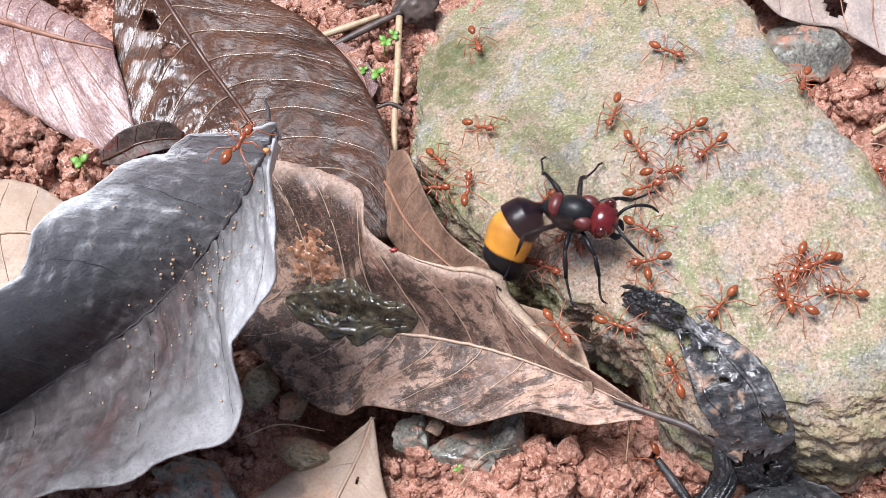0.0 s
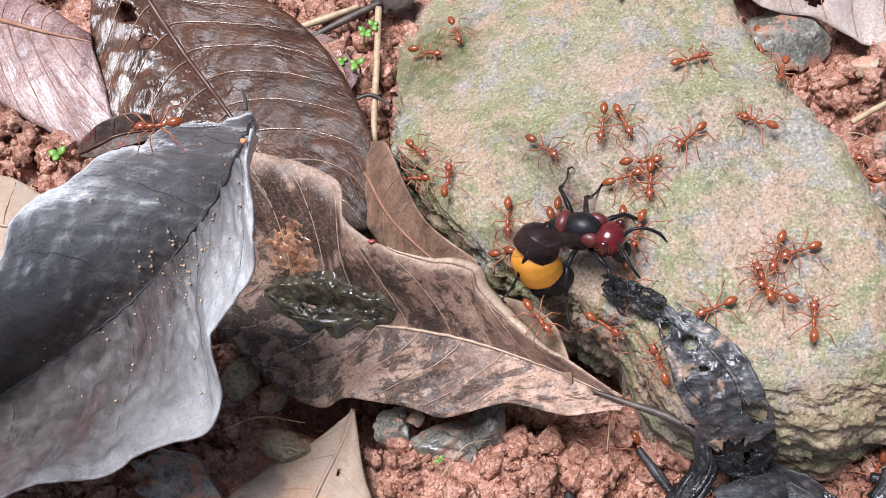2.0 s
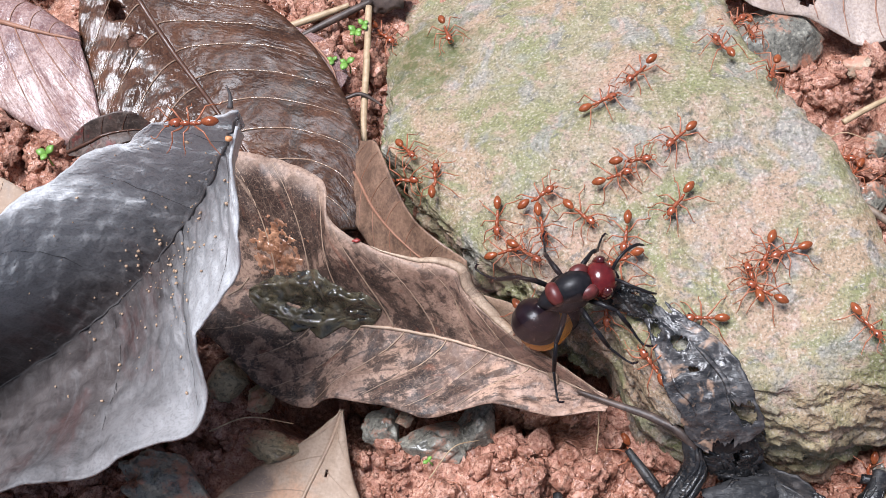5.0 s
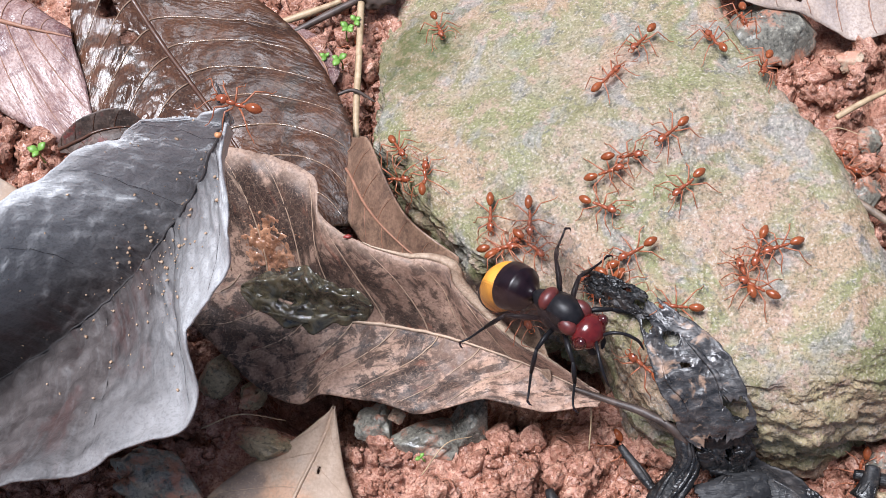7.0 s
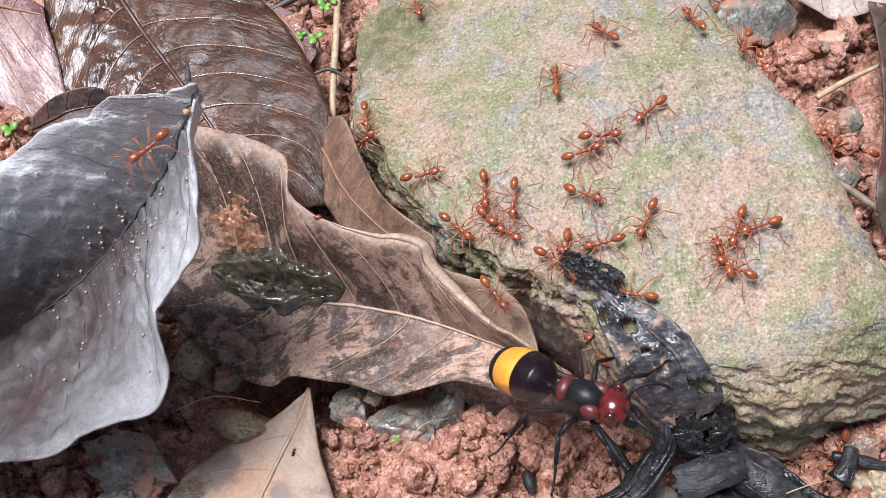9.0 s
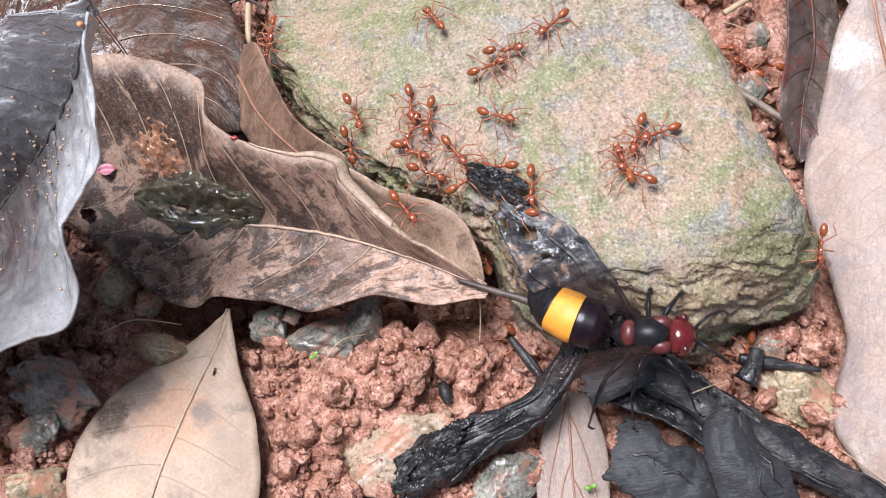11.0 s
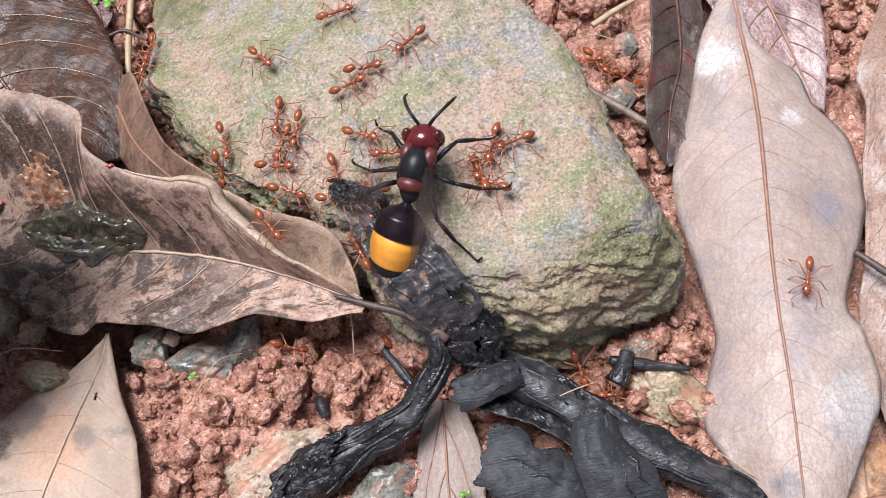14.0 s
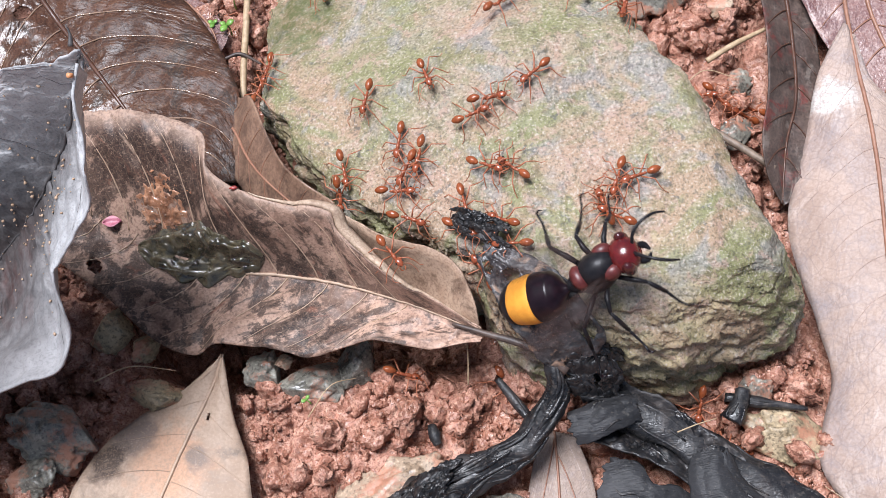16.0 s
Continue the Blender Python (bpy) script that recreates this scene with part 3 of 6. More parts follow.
class Blade:
    """A leaf's surface between two edges, over a midrib; u runs from stalk to tip, v from -1 to 1."""

    def __init__(self, a, rib, b, bulge=0.0, ripple=0.5, wave=0.25, seed=1.0, n=90, crumple=0.0, pleat=None, lip=(0.0, 0.0)):
        self.pleat, self.lip = pleat, lip
        self.n, self.bulge, self.ripple, self.wave, self.seed, self.crumple = n, bulge, ripple, wave, seed, crumple
        self.a, self.r, self.b = glide(a, n), glide(rib, n), glide(b, n)

    def at(self, u, v):
        s = min(max(u, 0), 1) * self.n
        i = min(int(s), self.n - 1)
        f = s - i
        r = self.r[i].lerp(self.r[i + 1], f)
        e = self.a if v < 0 else self.b
        e = e[i].lerp(e[i + 1], f)
        w = abs(v)
        p = r.lerp(e, w)
        p.z += self.bulge * 4 * w * (1 - w) + self.lip[v > 0] * 6.75 * w * w * (1 - w) * min(1, u * 7) * min(1, (1 - u) * 9)
        q = p * self.wave + Vector((0, 0, self.seed * 11))
        p.z += self.ripple * noise.noise(q) * (0.3 + 0.7 * w) + 0.35 * self.ripple * noise.noise(q * 3.1)
        if self.pleat:
            high, veins, slant, s0, s1 = self.pleat
            s = slant * w ** 1.5
            k = ((u - s) / (1 - 0.3 * s) - s0) / (s1 - s0) * veins - (0.25 if v > 0 else 0)
            p.z += high * (abs(math.sin(math.pi * k)) - 0.5) * min(1, 3 * w) * (1 - 0.6 * w) * (1 + 0.6 * noise.noise(q))
        if self.crumple:
            p.z += (1 - 0.75 * w ** 4) * (self.crumple * (abs(noise.noise(q * 2.3)) - 0.2) + 0.4 * self.crumple * abs(noise.noise(q * 6)))
        return p


def build_leaf(name, label, blade, material, vein, veins=8, slant=0.16, holes=(), rib=0.55, thin=0.22, bare=(), nv=26, stalk=None, span=(0.03, 0.93), lift=0.12, vr=0.17, group="dead leaves", side_vein=None, rib_from=0):
    root = thing(name, label, "leaf", group, at=blade.at(0.5, 0))
    inv = Matrix.Translation(-blade.at(0.5, 0))
    bm = bmesh.new()
    nu = blade.n
    grid = [[bm.verts.new(blade.at(i / nu, -1 + 2 * j / nv)) for j in range(nv + 1)] for i in range(nu + 1)]
    for i in range(nu):
        for j in range(nv):
            u, v = (i + 0.5) / nu, -1 + 2 * (j + 0.5) / nv
            if any(((u - h[0]) / h[2]) ** 2 + ((v - h[1]) / h[3]) ** 2 < 1 + 0.5 * noise.noise(Vector((u * 60, v * 9, 3))) for h in holes):
                continue
            bm.faces.new((grid[i][j], grid[i + 1][j], grid[i + 1][j + 1], grid[i][j + 1]))
    for v in [v for v in bm.verts if not v.link_faces]:
        bm.verts.remove(v)
    bmesh.ops.transform(bm, matrix=inv, verts=bm.verts)
    where = {grid[i][j]: (i / nu, -1 + 2 * j / nv) for i in range(nu + 1) for j in range(nv + 1)}
    layer = bm.loops.layers.uv.new("along_veins")
    for f in bm.faces:
        for loop in f.loops:
            u, v = where[loop.vert]
            s = slant * abs(v) ** 1.5
            loop[layer].uv = ((u - s) / (1 - 0.3 * s), 0.5 + 0.5 * v)
    ob = part("blade", bm, material, root)
    if ob.data.polygons and sum(p.normal.z for p in ob.data.polygons) < 0:
        ob.data.flip_normals()
    sol = ob.modifiers.new("thickness", "SOLIDIFY")
    sol.thickness, sol.offset = thin * MM, -1
    if rib:
        bm = bmesh.new()
        pts = [blade.at(i / 60, 0) + Vector((0, 0, lift)) for i in range(rib_from, 61)]
        tube(bm, (stalk or []) + pts, [rib] * 2 + [rib * 0.8, rib * 0.55, rib * 0.25], 6)
        bmesh.ops.transform(bm, matrix=inv, verts=bm.verts)
        part("midrib", bm, vein, root, "raised midrib and stalk")
    for k in range(veins):
        for side in (-1, 1):
            if (k, side) in bare or side in bare:
                continue
            u0 = span[0] + (span[1] - span[0]) * (k + (0.25 if side > 0 else 0)) / veins
            pts = []
            for i in range(15):
                w = i / 14 * 0.94
                u = u0 + slant * w ** 1.5 * (1 - 0.3 * u0)
                if u < 0.99 and not any(((u - h[0]) / h[2]) ** 2 + ((side * w - h[1]) / h[3]) ** 2 < 1.3 for h in holes):
                    pts.append(blade.at(u, side * w) + Vector((0, 0, lift * 0.6)))
            if len(pts) > 4:
                bm = bmesh.new()
                tube(bm, pts, [vr, vr * 0.8, vr * 0.3], 4)
                bmesh.ops.transform(bm, matrix=inv, verts=bm.verts)
                part("vein", bm, side_vein or vein, root)
    return root


# wet brown leaf with strong veins, behind the grey one
wet_blade = Blade([(-42.9, 135.5, 5), (-28.5, 130.3, 5.5), (-16.5, 121.9, 6), (-9, 110.8, 6), (-4.6, 98.9, 7), (-4.1, 94.6, 7), (-5.5, 80.5, 6)],
                  [(-45.7, 136.4, 6), (-43.6, 131.3, 6), (-36.5, 118.3, 5), (-30.6, 108.6, 5), (-25.8, 100.5, 5), (-21.3, 93.1, 4), (-12, 80, 4)],
                  [(-49.5, 136.1, 7), (-51.9, 131.6, 7), (-52.1, 121.7, 6), (-51.4, 112, 5), (-48.4, 102.3, 4), (-39.5, 94.9, 3.5), (-18, 80, 3.5)], bulge=1.0, ripple=0.7, wave=0.22, n=150, pleat=(0.5, 9, 0.26, 0.03, 0.93))
build_leaf("fallen_leaf", "wet glossy dark brown leaf with strong pale side veins and holes", wet_blade, WET, VEIN_BROWN, 9, 0.26, holes=[(0.17, 0.42, 0.035, 0.14), (0.27, 0.30, 0.02, 0.1)], rib=0.5, vr=0.2, side_vein=VEIN_WET, nv=40)
left_blade = Blade([(-81.6, 144.4, 4), (-74.7, 138.7, 4), (-63.5, 131.8, 5), (-51.6, 121.6, 7)], [(-80.2, 133.1, 5), (-73.7, 130, 5), (-62.7, 124.6, 6), (-51.5, 119.9, 7)],
                   [(-82, 125, 3), (-73.6, 116, 3), (-62, 107, 3), (-53.6, 101.7, 3), (-48.4, 102, 4), (-49, 110, 5.5), (-51, 118, 6.8)], bulge=0.8, ripple=0.8, wave=0.2, seed=3)
build_leaf("fallen_leaf", "wet pale pinkish brown leaf with rust veins", left_blade, PURPLE, VEIN_RUST, 7, 0.1, rib=0.6, vr=0.14)
tan_blade = Blade([(-90, 92, 3), (-75, 98, 4), (-66, 96.5, 5.5), (-59, 92, 6)], [(-90, 84, 4), (-78, 87, 5), (-66, 87, 6.5), (-57.5, 84, 6)], [(-88, 74, 4), (-76, 74, 5), (-66, 76, 5), (-58, 78, 4)], ripple=0.7, seed=5, n=50)
build_leaf("fallen_leaf", "dry buff tan leaf lying under the grey curled leaf", tan_blade, BUFF, VEIN_PALE, 5, 0.1)
curl_blade = Blade([(-6, 97, 6), (-3.6, 95, 8), (-1.2, 92.3, 12), (1.6, 83, 14.5), (4.8, 75.5, 16.5), (11.5, 68.5, 18)], [(-7, 93, 5), (-5, 89, 7), (-2.5, 82, 10), (1, 76, 12), (6, 70, 14), (11.5, 66, 17)], [(-9, 90, 4), (-7, 84, 5), (-4.3, 78, 7), (-1, 72, 8), (5, 66, 10), (11, 63.5, 13)], ripple=0.4, seed=8, n=50)
build_leaf("fallen_leaf", "small brown curled leaf leaning against the rock", curl_blade, CURLED, VEIN_RUST, 6, 0.12, rib=0.25, vr=0.08)

# buff leaf flat on the soil
low_blade = Blade([(-9.7, 51, 5), (-17.8, 46.6, 2), (-24.2, 44.1, 1), (-30.3, 39.4, 1.5), (-34.5, 32.8, 2), (-35.3, 25.8, 3), (-33, 14, 3), (-24, 2, 3)],
                  [(-9.4, 51.3, 5), (-11.3, 47.2, 3.5), (-15.4, 40.1, 3), (-19.2, 32.7, 3), (-22.6, 24.3, 3.4), (-25, 14, 3.4), (-24.5, 2, 3)],
                  [(-9.2, 51, 5), (-8.6, 42.5, 3.4), (-7.6, 38, 3), (-6.6, 32.7, 3), (-7, 22.4, 3), (-12, 12, 3), (-24, 1.5, 3)], bulge=0.6, ripple=0.6, seed=2)
build_leaf("fallen_leaf", "dry buff leaf with dark blotches flat on the soil", low_blade, BUFF_LOW, VEIN_PALE, 8, 0.1, holes=[(0.19, 0.28, 0.010, 0.06)], rib=0.3, vr=0.05)

# broad pinkish leaf beyond the rock
big_blade = Blade([(97.7, 94.2, 7), (91.6, 85.5, 6), (87.6, 75, 4), (81.8, 61.2, 3), (82.4, 44.1, 3), (82.6, 35.6, 3), (79.4, 27.9, 3), (77.9, 22.1, 3.5), (80.4, 15.2, 4), (84, 5, 5), (86, -3, 6)],
                  [(98.4, 92, 7), (98, 85, 7), (96.8, 69, 7.5), (92.2, 41.7, 8.5), (90.1, 24.1, 9), (88.5, 11.9, 8.5), (86.5, -4, 6.5)],
                  [(98.9, 90, 7), (100.5, 82.2, 6), (105.6, 77.4, 4.5), (107, 71.2, 4), (110.8, 64.7, 4), (110.8, 55.5, 4), (109.1, 48.9, 4), (102.9, 37.4, 5), (103.7, 31.2, 6.5), (103.5, 22.3, 7), (99, 14.7, 6.5), (92, 4, 6), (87, -3, 6)], bulge=0.9, ripple=0.7, wave=0.12, seed=4, n=130, pleat=(0.18, 14, 0.15, 0.03, 0.93))
build_leaf("fallen_leaf", "large dry pinkish tan leaf with fine crackled veins", big_blade, PINK_BROAD, VEIN_RUST, 14, 0.15, rib=0.36, vr=0.035, side_vein=VEIN_SOFT, stalk=[(100, 106, 7), (99.4, 101, 7), (98.8, 96, 7)])
strip_blade = Blade([(86, 108, 6), (85, 96, 8), (82.7, 83.3, 8.5), (80, 75.3, 8.5), (79.8, 69.2, 6), (81.5, 65.4, 3)], [(91, 108, 4), (90, 96, 4), (88, 83.5, 4), (84.5, 75, 4), (82.5, 68, 3.5), (81.8, 64.9, 3)], [(96, 107, 3), (94.6, 97.4, 3), (93, 84.3, 3), (90, 74.2, 3), (85.6, 66.6, 3), (82, 64.6, 3)], ripple=0.5, seed=6, n=60)
build_leaf("fallen_leaf", "mottled dark brown leaf with red stains and a curled rim", strip_blade, STAINED, VEIN_BROWN, 6, 0.12, rib=0.4)
behind_blade = Blade([(90, 112, 5), (93, 100, 5), (95, 92, 4.5), (99, 84, 3.5), (106, 70, 3)], [(103, 114, 5), (103.5, 102, 5), (104, 94, 4.5), (106, 84, 3.5), (108, 71, 2.5)], [(114, 112, 4), (114.5, 100, 4), (113.5, 91, 4), (112, 81, 3.5), (109, 70, 2.5)], ripple=0.6, seed=7, n=60)
build_leaf("fallen_leaf", "wet pale leaf with red brown patches under the broad leaf", behind_blade, PURPLE, VEIN_RUST, 7, 0.12, rib=0.4)
far_blade = Blade([(128, 97, 4), (121.1, 85, 4.5), (116.9, 79, 4.5), (115, 74, 4.5), (115.3, 69.1, 3.5), (112.4, 59.8, 2.5), (108.8, 45.6, 2.5), (105.1, 35.8, 2), (104.2, 23.3, 2), (105, 14, 2)],
                  [(136, 95, 4), (127.7, 76.9, 4.5), (120.8, 57.8, 3.5), (114.8, 39.3, 3.2), (110, 22.3, 2.6), (106.5, 13, 2)], [(150, 92, 3), (142, 76, 3), (134, 57, 2.5), (127, 39, 2.5), (119, 22, 2.5), (108, 13, 2)], ripple=0.9, seed=9, n=70)
build_leaf("fallen_leaf", "rust brown leaf with painted whitish glare and a wavy rim", far_blade, GLARED_RUST, VEIN_PALE, 9, 0.12, rib=0.4)
corner_blade = Blade([(92, 14, 1.2), (99, 15.5, 1.5), (108, 16, 1.5), (120, 14, 1)], [(93, 8, 1.2), (100, 8, 1.8), (110, 8, 1.8), (122, 8, 1)], [(93, 0, 1), (100, -1, 1.2), (110, -1, 1.2), (121, 1, 1)], ripple=0.5, seed=10, n=40)
build_leaf("fallen_leaf", "wet orange brown rotting leaf on the soil", corner_blade, ROTTED, VEIN_RUST, 5, 0.1)
top_blade = Blade([(56, 124, 8), (60.4, 117.2, 8), (64.9, 113.5, 6.5), (73.6, 111.6, 5), (80.4, 106.5, 4), (90, 108, 4)], [(60, 132, 8), (66, 126, 8), (72, 122, 7), (79, 118, 6), (86, 115, 5), (93, 113, 4)], [(70, 140, 7), (76, 134, 7), (82, 130, 6), (88, 126, 6), (93, 121, 5), (95, 115, 4)], ripple=0.8, seed=11, n=50)
build_leaf("fallen_leaf", "pale pinkish leaf with a dark round hole", top_blade, PINK, VEIN_RUST, 6, 0.12, holes=[(0.5, -0.55, 0.05, 0.22)])
under_blade = Blade([(38, 33, 2.5), (35.3, 26.2, 2.2), (33.5, 17.8, 2), (35, 6, 2), (39, 0, 2)], [(40, 33, 2.6), (39.5, 26, 2.8), (38.8, 17, 2.8), (39, 6, 2.4), (39.5, 0, 2)], [(43, 32, 2.5), (44.6, 24.6, 2.2), (44, 16.3, 2), (42.5, 6, 2), (40, 0, 2)], ripple=0.4, seed=12, n=50)
build_leaf("fallen_leaf", "pinkish tan leaf lying under the charred stems", under_blade, PINK, VEIN_RUST, 3, 0.75, rib=0.2, vr=0.13)

# grey curled leaf with its tip raised
grey_blade = Blade([(-13.8, 74.4, 58.0), (-22.7, 76.5, 53.0), (-32.3, 78.6, 45.0), (-39.9, 78.9, 40.0), (-49.1, 76.5, 36.0), (-53.4, 70.1, 34.0), (-58.0, 66.2, 32.0), (-65.9, 60.6, 28.0), (-76.3, 54.5, 24.0)],
                   [(-13.8, 73.8, 58), (-22.6, 73.6, 38), (-34.1, 71.3, 21), (-47.1, 66.4, 10), (-59.9, 60.6, 6), (-70.9, 54.8, 5), (-84.0, 46.0, 5)],
                   [(-13.9, 72.0, 58), (-15.1, 68.4, 56), (-15.2, 61.5, 52), (-16.9, 57.7, 47), (-22.3, 53.9, 42), (-23.4, 51.2, 39), (-23.4, 46.5, 34), (-26.3, 43.0, 31), (-34.4, 41.8, 29), (-40.0, 39.5, 28), (-49.9, 38.6, 28), (-57.4, 36.7, 28), (-66.5, 35.6, 28)], bulge=-3.0, ripple=1.6, wave=0.16, seed=13, n=170, crumple=1.6, pleat=(2.6, 4, 0.22, 0.05, 0.9), lip=(5.0, 2.0))
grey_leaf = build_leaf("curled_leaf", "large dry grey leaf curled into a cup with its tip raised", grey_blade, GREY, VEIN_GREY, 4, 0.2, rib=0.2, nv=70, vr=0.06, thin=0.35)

# wilted brown leaf between the grey leaf and the rock
wilt_blade = Blade([(-34, 93, 13), (-28, 91, 17), (-16.8, 87.6, 20), (-7.8, 82.2, 21), (-6.7, 75.5, 21), (-1.2, 70.4, 21.5), (4.7, 67.4, 22), (11, 65.1, 22.5), (12.4, 62, 21), (19.2, 54.5, 18.5), (23.8, 51.8, 17), (31, 46.6, 15)],
                   [(-37, 81, 9), (-33.6, 78.8, 9), (-25.6, 74.9, 8), (-16.4, 69.4, 8), (-7.3, 63.6, 9), (2.6, 61, 9.5), (11.6, 57.5, 11), (21.7, 52, 13), (31.3, 45.8, 14.7)],
                   [(-40, 75, 6), (-36, 71.2, 5), (-28.2, 64.1, 6), (-19.9, 54.8, 7), (-13.6, 51, 7.6), (-9, 51.4, 10), (0.1, 48.6, 12), (5.5, 46.6, 12), (14.3, 47.7, 13), (22.6, 45, 13.5), (30.7, 45, 14.4)], bulge=-0.6, ripple=0.75, wave=0.3, seed=14, n=150, crumple=0.6, pleat=(0.55, 9, -0.16, 0.12, 0.9), lip=(2.4, 0.6))
wilted_leaf = build_leaf("wilted_leaf", "wilted brown leaf with black blotches, curled rim and long stalk", wilt_blade, WILTED, VEIN_PALE, 9, -0.16, holes=[(0.16, 0.72, 0.022, 0.1)], rib=0.3, nv=36, vr=0.13, span=(0.12, 0.9), rib_from=24)
wilt_c = wilt_blade.at(0.5, 0)
inv_wilt = Matrix.Translation(-wilt_c)


def on_wilted(name, bm, material, label=""):
    bmesh.ops.transform(bm, matrix=inv_wilt, verts=bm.verts)
    return part(name, bm, material, wilted_leaf, label)


def sheet(bm, rows):
    grid = [[bm.verts.new(p) for p in row] for row in rows]
    for a, b in zip(grid, grid[1:]):
        for j in range(len(a) - 1):
            bm.faces.new((a[j], a[j + 1], b[j + 1], b[j]))


def thicken(ob, mm):
    m = ob.modifiers.new("thickness", "SOLIDIFY")
    m.thickness, m.offset = mm * MM, 0


# the rim that is rolled over, the flap beside the rock, the stalk
bm = bmesh.new()
rows = []
for i in range(61):
    u = 0.52 + 0.46 * i / 60
    e = wilt_blade.at(u, -1)
    d = (wilt_blade.at(u + 0.01, -1) - wilt_blade.at(u - 0.01, -1)).normalized()
    out = Vector((-d.y, d.x, 0)).normalized()
    if out.x < 0:
        out = -out
    w = 1.7 * math.sin(math.pi * (i / 60) ** 0.85) ** 1.6 + 0.12
    rows.append([e + out * w * s + Vector((0, 0, 0.4 * math.sin(s * 3.1) - 1.1 * s * s)) for s in (0, 0.2, 0.4, 0.6, 0.8, 1)])
sheet(bm, rows)
thicken(on_wilted("rolled_rim", bm, RIM, "paler underside of the rolled leaf rim"), 0.14)
flap_edge = glide([(8, 69.8, 15), (11.5, 67.6, 16.5), (14.5, 65.2, 17.5), (18.4, 61.8, 18.4), (24.7, 58.6, 19.4), (28.6, 55.2, 19.6), (30.4, 50.4, 18), (30.8, 47.2, 15.5)], 40)
flap_base = glide([(6, 66, 11), (9, 63, 9), (12, 60, 8), (16, 56, 8), (21, 52.5, 9), (25, 50, 10.5), (28, 48, 12), (30.5, 46.6, 14)], 40)
bm = bmesh.new()
sheet(bm, [[b.lerp(a, s) + Vector((0, 0, -3.2 * 4 * s * (1 - s) * math.sin(math.pi * min(1, i / 34)) + 0.4 * noise.noise(a * 0.5 + Vector((0, 0, s * 2))))) for s in [j / 10 for j in range(11)]] for i, (a, b) in enumerate(zip(flap_edge, flap_base))])
flap = on_wilted("folded_flap", bm, TAN_EDGE, "dry tan cupped flap of the leaf edge")
thicken(flap, 0.25)
bm = bmesh.new()
tube(bm, glide([(27, 48, 14.6), (31.3, 45.8, 15), (36.8, 43, 15.8), (40, 40.8, 16), (42.5, 38.4, 15.2)], 24), [0.35, 0.5, 0.6, 0.65, 0.9], 10, rough=0.3)
on_wilted("stalk", bm, BARK, "thin dark brown leaf stalk")
# black wet fold and soil washed onto the leaf


bm = bmesh.new()
rows = []
for i in range(91):
    s = i / 90
    w = 0.27 * math.sqrt(max(0.0, 1 - (2 * s - 1) ** 2)) * (1 + 0.35 * noise.noise(Vector((s * 6, 3, 1)))) + 0.004
    row = []
    for j in range(41):
        r = j / 20 - 1
        u, v = 0.24 + 0.29 * s, 0.15 - 0.38 * s + w * r + 0.05 * noise.noise(Vector((s * 9, 8, 1)))
        p = wilt_blade.at(u, v)
        q = Vector((s * 7, r * 2.2, 4.0))
        dip = math.exp(-((r - 0.25 + 0.5 * s) / 0.2) ** 2) * math.exp(-((s - 0.3) / 0.22) ** 2)
        h = (1 - r ** 4) * (0.8 + 1.6 * abs(noise.noise(q)) + 0.7 * abs(noise.noise(q * 2.3))) + 1.3 * math.exp(-((r + 0.55 - 0.2 * s) / 0.2) ** 2) - 1.5 * dip
        row.append(p + Vector((0, 0, max(h, -0.3) * math.sin(math.pi * min(max(s, 0.02), 0.98)) ** 0.6 - 0.06)))
    rows.append(row)
sheet(bm, rows)
thicken(on_wilted("wet_fold", bm, SLIME, "black slimy wet fold"), 0.3)
for pts, r in (([(0.27, 0.0), (0.31, -0.1), (0.36, -0.2), (0.42, -0.28)], 0.38), ([(0.30, 0.28), (0.36, 0.20), (0.43, 0.04), (0.49, -0.14)], 0.42), ([(0.41, -0.34), (0.45, -0.26), (0.50, -0.20), (0.53, -0.22)], 0.4), ([(0.33, 0.1), (0.38, 0.07), (0.42, -0.04)], 0.3)):
    bm = bmesh.new()
    tube(bm, glide([wilt_blade.at(u, v) + Vector((0, 0, 0.75 + 0.5 * noise.noise(Vector((u * 30, v * 9, 2))))) for u, v in pts], 40), [0.1, r, r * 1.2, r * 0.7, 0.1], 10, 0.7, 0.8)
    on_wilted("wet_ridge", bm, SLIME, "glossy wet ridge")
bm = bmesh.new()
rows = []
for i in range(61):
    s = i / 60
    row = []
    for j in range(61):
        r = j / 60
        u, v = 0.21 + 0.15 * s, -0.56 + 0.56 * r
        e = 1 - ((s - 0.5) ** 2 + (r - 0.5) ** 2) / 0.2 + 0.55 * noise.noise(Vector((s * 5, r * 5, 6)))
        h = -0.35 + min(1.0, max(0, e + 0.2)) * (0.42 + 0.25 * abs(noise.noise(Vector((s * 9, r * 9, 2)))) + 0.2 * noise.noise(Vector((s * 23, r * 23, 2))))
        row.append(wilt_blade.at(u, v) + Vector((0, 0, h)))
    rows.append(row)
sheet(bm, rows)
on_wilted("wet_mud", bm, MUD, "wet red-brown mud with glints")
rnd = random.Random(5)
bm = bmesh.new()
for i in range(40):
    u, v = rnd.gauss(0.29, 0.03), rnd.gauss(-0.24, 0.11)
    p = wilt_blade.at(u, v)
    s = 0.08 + 0.2 * rnd.random() ** 2
    lump(bm, p + Vector((0, 0, s * 0.15)), (s * 1.2, s * rnd.uniform(0.7, 1.2), s * 0.5), rnd.random() * 9, 2, 0.7, 0, 2)
tagged(on_wilted("soil_dirt", bm, MUD, "wet red soil crumbs on the leaf"), kind="stuff")
bm = bmesh.new()
lump(bm, wilt_blade.at(0.49, -0.97) + Vector((0, 0, 0.3)), (0.6, 0.3, 0.22), 3, 2, 0.5)
